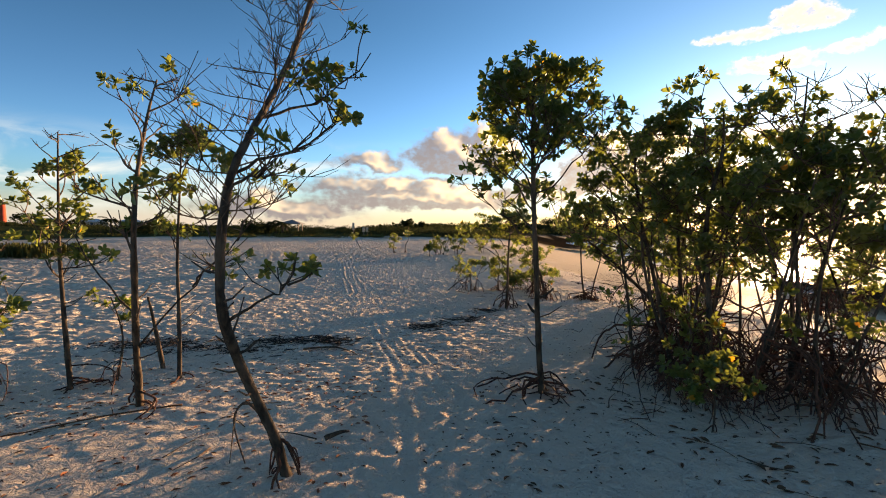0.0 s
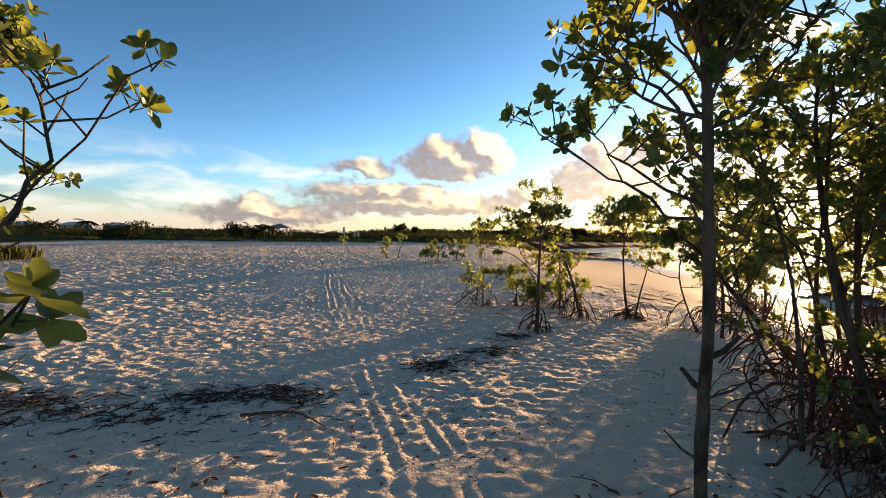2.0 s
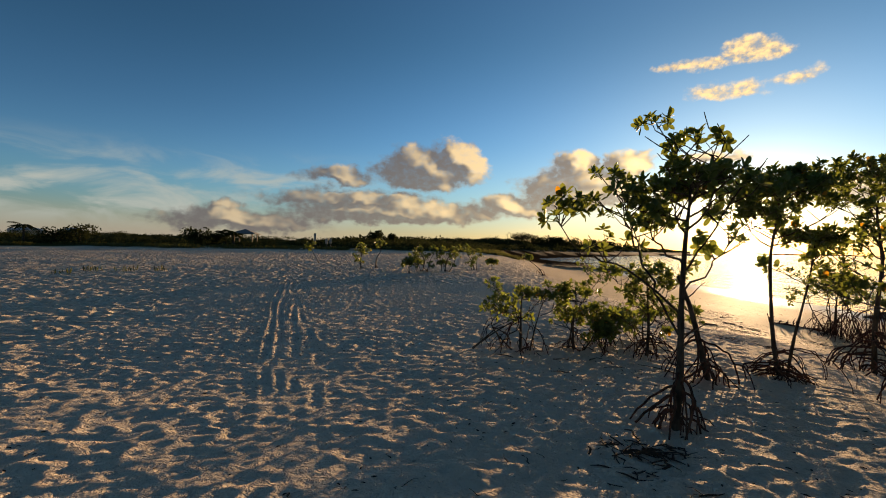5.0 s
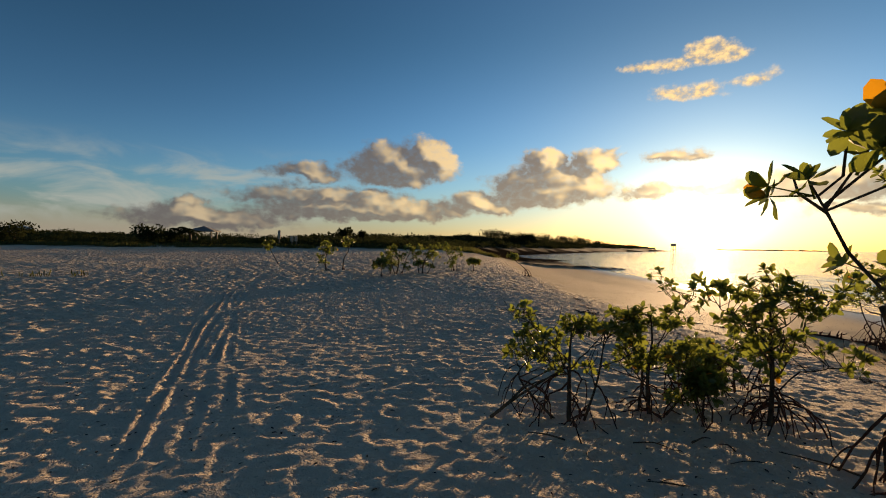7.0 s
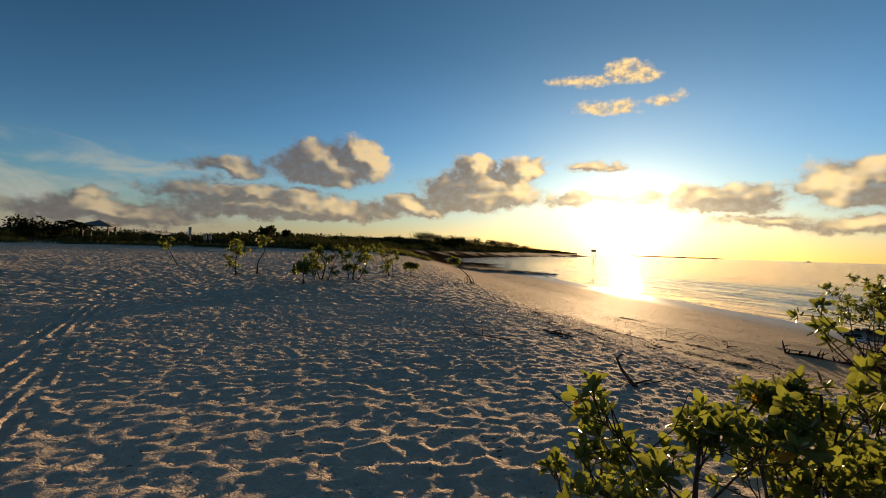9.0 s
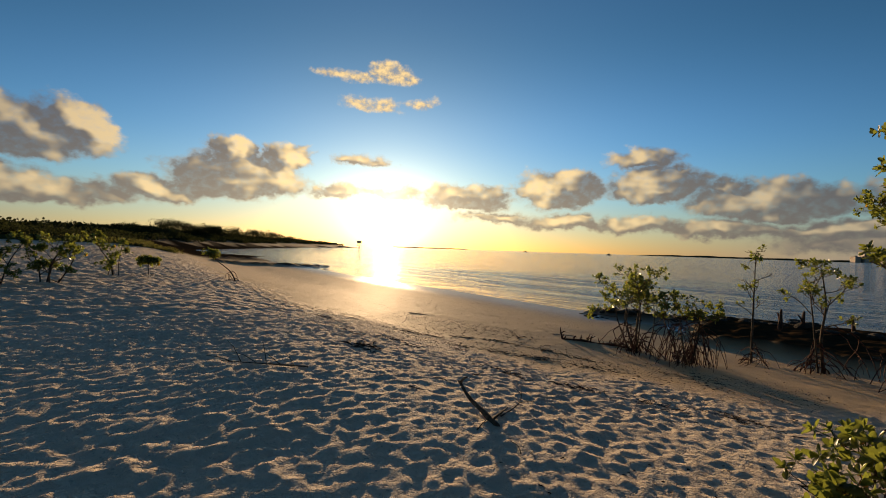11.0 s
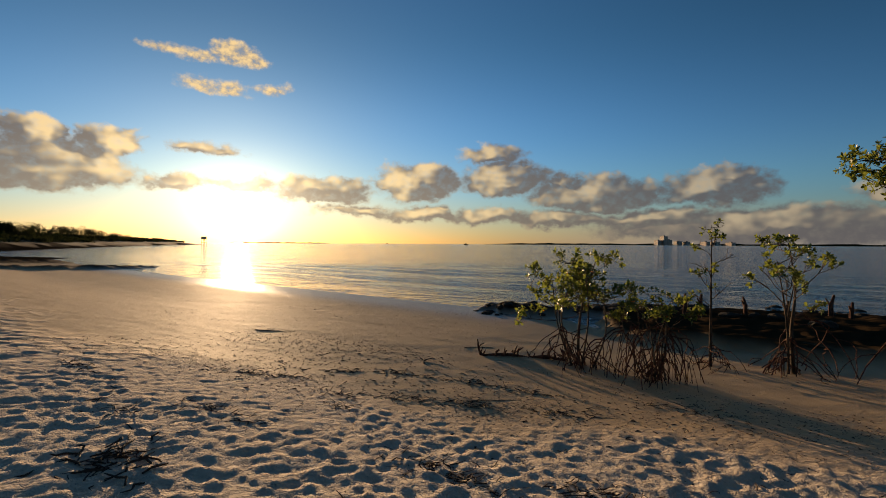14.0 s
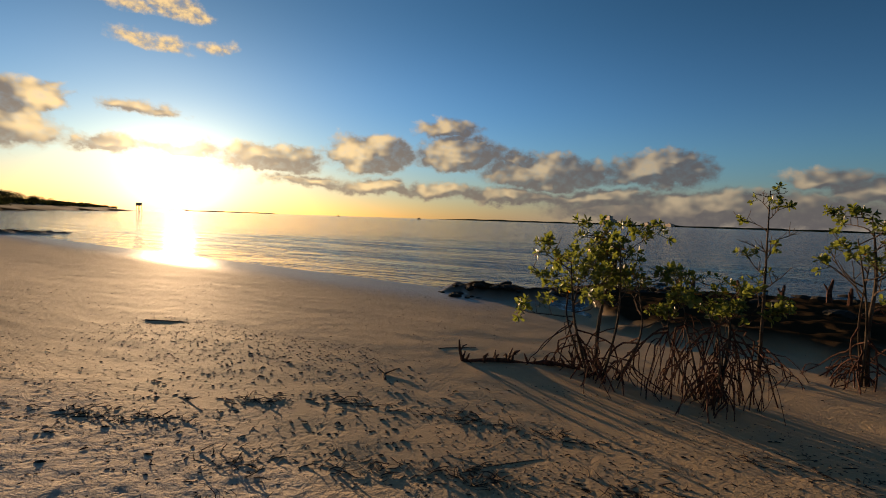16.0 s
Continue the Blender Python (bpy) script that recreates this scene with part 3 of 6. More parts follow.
def build_ground():
    gx, gy = stretch(-6.2, 9.2, 0.032, (-3200, 3200), 1.12, (1.012, 0.30)), stretch(1.2, 23.5, 0.032, (-60, 3200), 1.12, (1.011, 0.36))
    X, Y = np.meshgrid(gx, gy)
    Z = land(X, Y)
    u = X - brow(Y)
    smooth = smooth_share(X, Y)
    wet = step(-Z, 0.60, 0.76) * (1 - 0.85 * step(-Y, -22, -20) * step(-X, -17, -15))
    inland = np.minimum(Y - 62 - 4 * lattice(X * 0.05, Y * 0.05, 9), -u * np.clip(1.0 - (Y - 120) / 500, 0.45, 1) - 2)
    inland = np.maximum(inland, -X - 36 - 5 * lattice(X * 0.06, Y * 0.06, 8) - 300 * (1 - step(Y, 34, 50)))
    green = step(inland + 3 * lattice(X * 0.25, Y * 0.25, 41) + 1.5 * lattice(X * 0.9, Y * 0.9, 42), 0, 4)
    dark = ledge(X, Y)
    Z = Z + dark * (0.24 + 0.06 * lattice(X * 1.7, Y * 1.7, 23) + 0.04 * lattice(X * 4.1, Y * 4.1, 24))
    # feet have dented the dry sand everywhere
    x0, y0 = -6.2, 1.2
    inside = step(X, x0 - 0.2, x0 + 0.6) * step(-X, -9.2, -8.4) * step(Y, 1.0, 1.5) * step(-Y, -23.4, -22.4)
    at_brow = step(Y, 12.5, 16) * step(X, 2.0, 4.5)
    patchy = 0.75 + 0.5 * lattice(X * 0.8, Y * 0.8, 50)
    finer = step(Y, 16.5, 19.5)
    dents = 0.033 * patchy * (1 + 0.35 * at_brow) * (1 - 0.45 * finer) * hollows(X, Y, 0.16, 0.12, 100) + (0.011 + 0.006 * finer) * hollows(X, Y, 0.09, 0.075, 120)
    dents += 0.006 * lattice(X * 2.7, Y * 2.7, 51) + 0.004 * lattice(X * 11, Y * 11, 52)
    # wind and feet have drawn it out into short crests near the brow
    s_, q_ = X * 0.578 + Y * 0.816, X * 0.816 - Y * 0.578
    warp = 0.10 * lattice(X * 2.1, Y * 2.1, 44) + 0.05 * lattice(X * 5.3, Y * 5.3, 45)
    crests = 1 - np.abs(lattice((s_ + warp) / 0.075, q_ / 0.28 + 3 * warp, 46))
    dents += at_brow * (0.012 * crests + 0.006 * lattice(X * 13, Y * 13, 47) + 0.003 * lattice(X * 22, Y * 22, 48) - 0.005 * lattice(X * 2.7, Y * 2.7, 51))
    dents -= dents[inside > 0.9].mean()
    # less trodden under the saplings
    calm = np.exp(-((X + 2.6) / 1.9) ** 2 - ((Y - 3.4) / 1.4) ** 2)
    dents *= 1 - 0.8 * calm
    # trodden less where the sand is damp
    dents *= 1 - 0.55 * step(Y, 18.8, 20.5) * step(X, 4.4, 5.8)
    # cycle tracks
    worn = np.clip(0.35 + 0.5 * lattice(X * 0.9, Y * 0.9, 59) + 0.6 * lattice(X * 3.1, Y * 3.1, 60), 0, 1)
    for shift, deep in ((0.0, 0.020 * worn), (0.18, 0.014 * worn), (0.42, 0.018 * worn), (0.60, 0.014 * worn)):
        d = X - np.interp(Y, TRACK_Y, TRACK_X) - shift * (0.9 + 0.15 * np.sin(Y * 0.6 + shift * 9)) - 0.03 * np.sin(Y * 1.3 + shift * 5)
        near = np.abs(d) < 0.3
        dents = np.where(near, dents * (1 - 0.5 * np.exp(-(d / 0.07) ** 2)) + deep * (-np.exp(-(d / 0.045) ** 2) + 0.9 * np.exp(-((np.abs(d) - 0.08) / 0.03) ** 2)), dents)
    Z = Z + dents * inside * (1 - 0.94 * smooth) + smooth * (1 - wet) * swash(X, Y)
    far = 1 - inside
    open_ = far * (1 - smooth) * (1 - green) * step(-Y, -66, -50) * step(-np.abs(X), -50, -36)
    Z = Z + open_ * (0.016 * lattice(X * 7.6, Y * 7.6, 58) + 0.012 * lattice(X * 4.3, Y * 4.3, 54) + 0.006 * lattice(X * 1.7, Y * 1.7, 55))
    n, m = len(gx), len(gy)
    idx = np.arange(n * m).reshape(m, n)
    quads = np.stack([idx[:-1, :-1], idx[:-1, 1:], idx[1:, 1:], idx[1:, :-1]], -1).reshape(-1, 4)
    me = bpy.data.meshes.new("ground")
    me.vertices.add(n * m)
    me.vertices.foreach_set("co", np.stack([X, Y, Z], -1).astype(np.float32).ravel())
    me.loops.add(quads.size)
    me.loops.foreach_set("vertex_index", quads.astype(np.int32).ravel())
    me.polygons.add(len(quads))
    me.polygons.foreach_set("loop_start", np.arange(0, quads.size, 4, dtype=np.int32))
    me.polygons.foreach_set("loop_total", np.full(len(quads), 4, dtype=np.int32))
    me.update(calc_edges=True)
    for key, value in (("smooth", smooth), ("wet", wet), ("green", green), ("rock", np.maximum(dark, step(Y, 52, 78) * step(u + 2 * lattice(X * 0.2, Y * 0.2, 29), -9, -4))), ("far", far)):
        me.attributes.new(key, "FLOAT", "POINT").data.foreach_set("value", np.clip(value, 0, 1).astype(np.float32).ravel())
    me.shade_smooth()
    me.materials.append(SAND)
    return tagged(new("ground", me), "pale trodden beach sand sloping to smooth damp sand by the sea", "sand", kind="structure")


build_ground()


def build_water():
    gx, gy = stretch(14, 40, 0.22, (10, 4200), 1.09), stretch(8, 60, 0.25, (-1500, 4200), 1.09)
    X, Y = np.meshgrid(gx, gy)
    off_shore = X - brow(Y) - 12.5
    swell = 0.034 * np.sin(off_shore * 1.9 + 1.3 * lattice(X * 0.12, Y * 0.12, 61)) * step(off_shore, 0, 4) * step(-off_shore, -40, -12)
    Z = SEA + swell * (0.6 + 0.6 * lattice(X * 0.3, Y * 0.08, 62))
    n, m = len(gx), len(gy)
    idx = np.arange(n * m).reshape(m, n)
    me = bpy.data.meshes.new("water")
    quads = np.stack([idx[:-1, :-1], idx[:-1, 1:], idx[1:, 1:], idx[1:, :-1]], -1).reshape(-1, 4)
    me.vertices.add(n * m)
    me.vertices.foreach_set("co", np.stack([X, Y, Z], -1).astype(np.float32).ravel())
    me.loops.add(quads.size)
    me.loops.foreach_set("vertex_index", quads.astype(np.int32).ravel())
    me.polygons.add(len(quads))
    me.polygons.foreach_set("loop_start", np.arange(0, quads.size, 4, dtype=np.int32))
    me.polygons.foreach_set("loop_total", np.full(len(quads), 4, dtype=np.int32))
    me.update(calc_edges=True)
    me.shade_smooth()
    me.materials.append(WATER)
    return tagged(new("water", me), "calm rippled sea water reflecting the low sun", "sea", kind="structure")


build_water()


# ---- mangroves ----
def make_clusters(count, size, seed):
    """Twig ends with two or three whorls of leathery leaves."""
    rng, made = random.Random(seed), []
    for n in range(count):
        geo, old = Geo(), []
        geo.tube([(0, 0, -0.06), (0, 0, 0.0)], [0.004, 0.0025], 4)
        heads = [(Vector((0, 0, 0)), Vector((0, 0, 1)), 4)]
        for k in range(rng.choice((1, 1, 2))):
            a = k * 2.7 + rng.uniform(0, 6.28)
            tip = Vector((math.cos(a), math.sin(a), rng.uniform(-0.5, 0.5))) * size * rng.uniform(0.9, 1.5)
            first = len(geo.v)
            geo.tube([(0, 0, -0.05), tip * 0.6 - Vector((0, 0, 0.02)), tip], [0.003, 0.0028, 0.002], 4, joint=0)
            heads.append((tip, (tip.normalized() + Vector((0, 0, 0.8))).normalized(), first + 8))
        for at, axis_, ring in heads:
            turn = axis_.to_track_quat("Z", "Y").to_matrix()
            leaves = rng.randint(6, 9)
            for k in range(leaves):
                a = k * 2.4 + rng.uniform(-0.3, 0.3)
                open_ = radians(20 + 78 * (k / leaves) + rng.uniform(-14, 16))
                out = turn @ Vector((math.cos(a) * math.sin(open_), math.sin(a) * math.sin(open_), math.cos(open_)))
                up = turn @ Vector((-math.cos(a) * math.cos(open_), -math.sin(a) * math.cos(open_), math.sin(open_)))
                long_ = size * rng.uniform(0.7, 1.2)
                before = len(geo.f)
                geo.leaf(at - axis_ * (0.32 * size * (k / leaves)), out, up, long_, long_ * rng.uniform(0.48, 0.62), ring + k % 4)
                if rng.random() < (0.02 if n % 3 == 0 else 0.004):
                    old += range(before, len(geo.f))
        me = geo.mesh("sprig", (LEAF, OLD_LEAF), True)
        for k in old:
            me.polygons[k].material_index = 1
        made.append(me)
    return made


CLUSTERS = make_clusters(10, 0.080, 5)
SMALL_CLUSTERS = make_clusters(8, 0.066, 6)


def along(points, t):
    """The place at t (0 to 1) of a polyline."""
    f = t * (len(points) - 1)
    i = min(int(f), len(points) - 2)
    return points[i].lerp(points[i + 1], f - i)


def bowed(points, n):
    """A smooth curve through a few points."""
    pts = [Vector(q) for q in points]
    out = []
    for i in range(len(pts) - 1):
        a, b, c, d = pts[max(i - 1, 0)], pts[i], pts[i + 1], pts[min(i + 2, len(pts) - 1)]
        for k in range(n):
            t = k / n
            out.append(0.5 * ((2 * b) + (c - a) * t + (2 * a - 5 * b + 4 * c - d) * t * t + (3 * b - a - 3 * c + d) * t ** 3))
    return out + [pts[-1]]


def mangrove(x, y, label, stem, seed, thick=0.03, limbs=12, crown=(0.4, 1.0), reach=0.5, leafy=0.9, bare_above=9.0,
             twigs=4, roots=8, root_reach=0.4, root_high=0.35, group="mangroves on the beach", clusters=None, size=1.0,
             rise=(5, 50), cap=280, droop=0.0, lower=0, stems=0, spread=0.5, branches=(), category="mangrove tree", taper=0.80, limb=0.36, tufts=0.68):
    """A mangrove: bowed stem, limbs with twigs, whorls of leaves on the twig ends, arching prop roots."""
    rng = random.Random(seed)
    clusters = clusters or CLUSTERS
    z0 = ground_height(x, y)
    tree = thing("mangrove", (x, y, z0), label, category, group)
    line = bowed([(q[0], q[1], q[2]) for q in stem], 5)
    tall = line[-1].z
    n = len(line)
    geo = Geo()
    geo.tube(line, [max(0.006, thick * (1.0 - taper * i / (n - 1)) * (1.25 if i == 0 else 1)) for i in range(n)], 8, 0.16, rng)
    part("trunk", geo, BARK, tree, "", True)
    lines = [line]
    for k in range(stems):
        a = k * 2.4 + rng.uniform(-0.5, 0.5)
        foot = Vector((math.cos(a), math.sin(a), 0)) * spread * rng.uniform(0.2, 0.5)
        foot.z = ground_height(x + foot.x, y + foot.y) - z0 - 0.05
        top = Vector((math.cos(a) * spread * rng.uniform(0.6, 1.2), math.sin(a) * spread * rng.uniform(0.6, 1.2), tall * rng.uniform(0.6, 0.95)))
        mid = foot.lerp(top, 0.45) + Vector((rng.uniform(-0.24, 0.24), rng.uniform(-0.24, 0.24), 0.1))
        extra = bowed([foot, mid, top], 6)
        geo = Geo()
        geo.tube(extra, [thick * 0.62 * (1 - 0.7 * i / (len(extra) - 1)) for i in range(len(extra))], 6, 0.1, rng)
        part("stem", geo, BARK, tree, "", True)
        lines.append(extra)
    tips, held, spot = [], [], 0.0
    for k in range(limbs):
        t = crown[0] + (crown[1] - crown[0]) * ((k + rng.random()) / limbs)
        own = lines[k % len(lines)]
        start = along(own, min(t, 0.995))
        spot += 2.4 + rng.uniform(-0.5, 0.5)
        climb = radians(rng.uniform(*rise))
        heading_ = Vector((math.cos(spot) * math.cos(climb), math.sin(spot) * math.cos(climb), math.sin(climb)))
        span = reach * rng.uniform(0.65, 1.15) * (1.0 - 0.45 * max(0.0, (t - crown[0]) / (crown[1] - crown[0] + 1e-6)) ** 2)
        pts, at, way = [start], start.copy(), heading_
        for i in range(5):
            way = (way + Vector((rng.uniform(-0.28, 0.28), rng.uniform(-0.28, 0.28), rng.uniform(-0.10, 0.30) - droop))).normalized()
            if at.z > tall - 0.25 * reach:
                way.z *= 0.35
            at = at + way * (span / 5)
            at.z = min(at.z, tall + 0.04)
            pts.append(at.copy())
        geo = Geo()
        r = max(0.005, thick * limb * (1.15 - 0.5 * t))
        geo.tube(pts, [r * (1 - 0.13 * i) for i in range(6)], 5, 0.12, rng)
        tips.append((pts[-1], way, k))
        for i in range(twigs):
            s = rng.uniform(0.25, 0.98)
            a = along(pts, s)
            turn = rng.uniform(0, 6.28)
            w_ = (way * 0.7 + Vector((math.cos(turn), math.sin(turn), rng.uniform(0.0, 0.9)))).normalized()
            b = a + w_ * span * rng.uniform(0.16, 0.34)
            c = b + (w_ + Vector((rng.uniform(-0.4, 0.4), rng.uniform(-0.4, 0.4), 0.35))).normalized() * span * rng.uniform(0.10, 0.24)
            if c.z > tall + 0.08:
                c.z = b.z + 0.02
            near_ = min(5, int(s * 5)) * 5
            geo.tube([a, b, c], [r * 0.55, r * 0.42, r * 0.28], 4, joint=near_)
            fork = len(geo.v) - 8
            tips.append((c, (c - b).normalized(), k))
            if rng.random() < 0.45:
                d = b + (w_.cross(Vector((0, 0, 1))) * rng.choice((-1, 1)) + Vector((0, 0, 0.5))).normalized() * span * rng.uniform(0.1, 0.2)
                geo.tube([b, d], [r * 0.4, r * 0.25], 4, joint=fork)
                tips.append((d, (d - b).normalized(), k))
        held.append(part("limb", geo, TWIG, tree))
    for k in range(lower):
        a = along(line, rng.uniform(0.12, crown[0]))
        turn = rng.uniform(0, 6.28)
        b = a + Vector((math.cos(turn), math.sin(turn), rng.uniform(0.2, 0.8))) * rng.uniform(0.1, 0.3)
        geo = Geo()
        geo.tube([a, a.lerp(b, 0.5) + Vector((0, 0, -0.02)), b], [thick * 0.22, thick * 0.18, thick * 0.12], 5)
        part("twig", geo, TWIG, tree)
    leaves_on = []
    for m, pts in enumerate(branches):
        pts = bowed(pts, 4)
        pts = [pts[0]] + [q + Vector((rng.uniform(-0.03, 0.03), rng.uniform(-0.03, 0.03), rng.uniform(-0.03, 0.03))) for q in pts[1:]]
        geo = Geo()
        r = max(0.007, thick * 0.30)
        geo.tube(pts, [r * (1 - 0.7 * i / (len(pts) - 1)) for i in range(len(pts))], 6, 0.12, rng)
        leaves_on.append((pts[-1], (pts[-1] - pts[-2]).normalized(), limbs + m))
        for i in range(9):
            s = rng.uniform(0.45, 0.98)
            a = along(pts, s)
            turn = rng.uniform(0, 6.28)
            w_ = Vector((math.cos(turn), math.sin(turn), rng.uniform(0.2, 1.3))).normalized()
            b = a + w_ * rng.uniform(0.10, 0.22)
            c = b + (w_ + Vector((rng.uniform(-0.5, 0.5), rng.uniform(-0.5, 0.5), 0.4))).normalized() * rng.uniform(0.06, 0.16)
            geo.tube([a, b, c], [r * 0.5, r * 0.4, r * 0.3], 4, joint=min(len(pts) - 1, int(s * (len(pts) - 1))) * 6)
            leaves_on.append((c, (c - b).normalized(), limbs + m))
        held.append(part("bough", geo, BARK, tree))
    rng.shuffle(tips)
    made = 0
    tips = [q for q in tips if q[0].z <= bare_above and rng.random() <= leafy] + [q for q in leaves_on if rng.random() < tufts]
    for at, way, k in tips[-cap:]:
        ob = new("sprig", rng.choice(clusters))
        ob.parent = held[k]
        q = way.lerp(Vector((0, 0, 1)), 0.35).to_track_quat("Z", "Y")
        ob.matrix_local = Matrix.Translation(at) @ q.to_matrix().to_4x4() @ Matrix.Rotation(rng.uniform(0, 6.28), 4, "Z") @ Matrix.Scale(size * rng.uniform(0.8, 1.25), 4)
        made += 1
    for k in range(roots):
        a = k * 2.4 + rng.uniform(-0.4, 0.4)
        high = root_high * rng.uniform(0.25, 1.15)
        far_ = root_reach * rng.uniform(0.3, 1.2) * (0.45 + 0.55 * high / root_high)
        own = lines[k % len(lines)]
        start = along(own, min(0.9, high / max(own[-1].z, 0.1)))
        rr = max(0.006, thick * rng.uniform(0.24, 0.44))

        def arch(start, a, far_, bow, wander):
            """A root that leaves its stem sideways, bows over and drops to the sand."""
            out, side_ = Vector((math.cos(a), math.sin(a), 0)), Vector((-math.sin(a), math.cos(a), 0))
            end = start + out * far_
            low = ground_height(x + end.x, y + end.y) - z0 - 0.05
            swing, pts = rng.uniform(-0.5, 0.5) * far_, []
            for i in range(8):
                q = i / 7
                at = start + out * (far_ * q ** 0.85) + side_ * (swing * math.sin(q * 3.14) + rng.uniform(-1, 1) * wander * far_ * (q > 0.1))
                at.z = low + (start.z - low) * (1 - q ** bow) + rng.uniform(-1, 1) * wander * 0.6 * far_ * (0.1 < q < 0.9)
                pts.append(at)
            return pts
        geo = Geo()
        curve = arch(start, a, far_, rng.uniform(0.95, 2.7), rng.choice((0.04, 0.07, 0.11)))
        geo.tube(curve, [rr * (1 - 0.05 * i) for i in range(8)], 5, 0.14, rng)
        for split in range(rng.choice((0, 1, 1, 2))):
            m = rng.randint(2, 5)
            fork = arch(curve[m], a + rng.uniform(-1.3, 1.3), far_ * rng.uniform(0.25, 0.6), rng.uniform(1.4, 3.0), 0.06)
            geo.tube(fork, [rr * 0.75 * (1 - 0.06 * i) for i in range(8)], 4, joint=m * 5)
        part("prop_root", geo, ROOT, tree)
    return tree


# saplings beside the start of the way
mangrove(-1.08, 3.25, "leaning mangrove sapling, mostly bare twigs with a few leaf whorls", [(0, 0, -0.05), (-0.09, -0.08, 0.35), (-0.20, -0.23, 0.77), (-0.22, -0.48, 1.19), (-0.19, -0.58, 1.57), (-0.16, -0.50, 2.02), (-0.13, -0.28, 2.32), (-0.07, -0.02, 2.67), (0.03, 0.10, 3.0), (0.18, 0.15, 3.5)],
         11, 0.036, 40, (0.44, 1.0), 0.66, 0.045, 2.3, 9, 5, 0.28, 0.30, lower=9, rise=(-5, 48), taper=0.55, limb=0.16, tufts=0.30, size=0.8, branches=[[(-0.16, -0.45, 2.05), (0.15, -0.35, 2.2), (0.45, -0.2, 2.42)], [(-0.10, -0.15, 2.45), (0.2, 0.0, 2.6), (0.5, 0.0, 2.78)], [(-0.22, -0.47, 1.15), (-0.02, -0.3, 1.3), (0.1, -0.2, 1.36)], [(-0.17, -0.53, 1.9), (0.0, -0.6, 2.0), (0.12, -0.62, 2.02)]])
mangrove(-2.93, 4.48, "thin upright mangrove sapling with a bare twiggy top", [(-0.05, 0.1, -0.05), (0.13, -0.22, 0.65), (0.34, -0.55, 1.37), (0.36, -0.55, 2.06), (0.13, 0.0, 2.81), (0.10, 0.2, 3.2)],
         12, 0.036, 14, (0.40, 1.0), 0.52, 0.10, 9, 4, 4, 0.45, 0.35, lower=5, tufts=0.3, size=0.9, branches=[[(0.13, -0.22, 0.62), (0.6, -0.12, 1.2), (1.0, -0.08, 1.62), (1.6, -0.15, 2.25)], [(0.6, -0.12, 1.2), (0.95, -0.6, 1.38), (1.23, -0.95, 1.41)], [(1.0, -0.08, 1.62), (1.1, 0.0, 2.0), (1.05, 0.0, 2.35)], [(0.20, -0.33, 0.9), (-0.35, 0.0, 1.3), (-0.8, 0.1, 1.9)]])
mangrove(-4.0, 5.0, "small mangrove with a thin sunlit crown", [(0, 0, -0.05), (-0.05, 0, 0.7), (-0.09, 0, 1.5), (-0.09, 0, 2.15), (-0.08, 0, 2.75)],
         13, 0.030, 18, (0.36, 1.0), 0.55, 0.62, 2.5, 3, 6, 0.5, 0.30, lower=4)
mangrove(-3.05, 5.4, "slender mangrove with yellowing leaves", [(0, 0, -0.05), (0.0, 0, 0.8), (-0.01, 0, 1.45), (0.04, 0, 2.4), (0.05, 0, 2.75)],
         14, 0.026, 14, (0.48, 1.0), 0.48, 0.70, 9, 3, 3, 0.3, 0.25, lower=5)
mangrove(-4.75, 4.7, "low mangrove shrub with bowed stems", [(0, 0, -0.05), (0.08, 0, 0.5), (0.05, 0, 1.0), (-0.1, 0, 1.7)],
         15, 0.024, 14, (0.30, 1.0), 0.50, 0.55, 9, 3, 8, 0.6, 0.45)
mangrove(-3.75, 5.35, "young leafless mangrove stem on arched roots", [(0, 0, -0.05), (0.08, 0, 0.5), (-0.05, 0, 0.95)],
         16, 0.018, 4, (0.5, 1.0), 0.35, 0.25, 9, 2, 6, 0.35, 0.45)

# the straight tree at the other side of the way
straight = mangrove(1.06, 4.95, "slim straight mangrove with a dense green crown", [(0, 0, -0.05), (-0.06, -0.08, 0.6), (-0.11, -0.20, 1.2), (-0.16, -0.25, 2.1), (-0.16, -0.18, 2.7), (-0.14, -0.12, 3.25)],
                    21, 0.036, 30, (0.60, 1.0), 0.70, 0.86, 9, 5, 18, 0.62, 0.27, lower=3, cap=210, rise=(0, 55), taper=0.6,
                    branches=[[(-0.16, -0.25, 2.1), (-0.36, -0.05, 2.5), (-0.55, 0.1, 3.0)], [(-0.15, -0.24, 1.6), (-0.40, 0.05, 1.85), (-0.66, 0.45, 2.12)], [(-0.16, -0.25, 2.0), (0.25, -0.1, 2.4), (0.6, -0.05, 2.8)],
                              [(-0.14, -0.24, 1.75), (-0.05, 0.3, 2.0), (0.05, 0.8, 2.2)], [(-0.14, -0.24, 1.7), (-0.3, 0.3, 2.0), (-0.4, 0.75, 2.35)], [(-0.15, -0.25, 1.9), (-0.4, -0.3, 2.25), (-0.62, -0.2, 2.4)], [(-0.16, -0.2, 2.4), (0.2, 0.2, 2.7), (0.45, 0.45, 2.95)]])

for z, dx, dy in ((1.02, 0.17, 0.02), (0.86, -0.09, 0.06)):
    geo = Geo()
    geo.tube([(-0.09, -0.16, z), (-0.09 + dx * 0.5, dy * 0.4 - 0.16, z + 0.03), (-0.09 + dx, dy - 0.16, z + 0.10)], [0.020, 0.016, 0.010], 6, 0.2, random.Random(3))
    part("broken_stub", geo, BARK, straight)

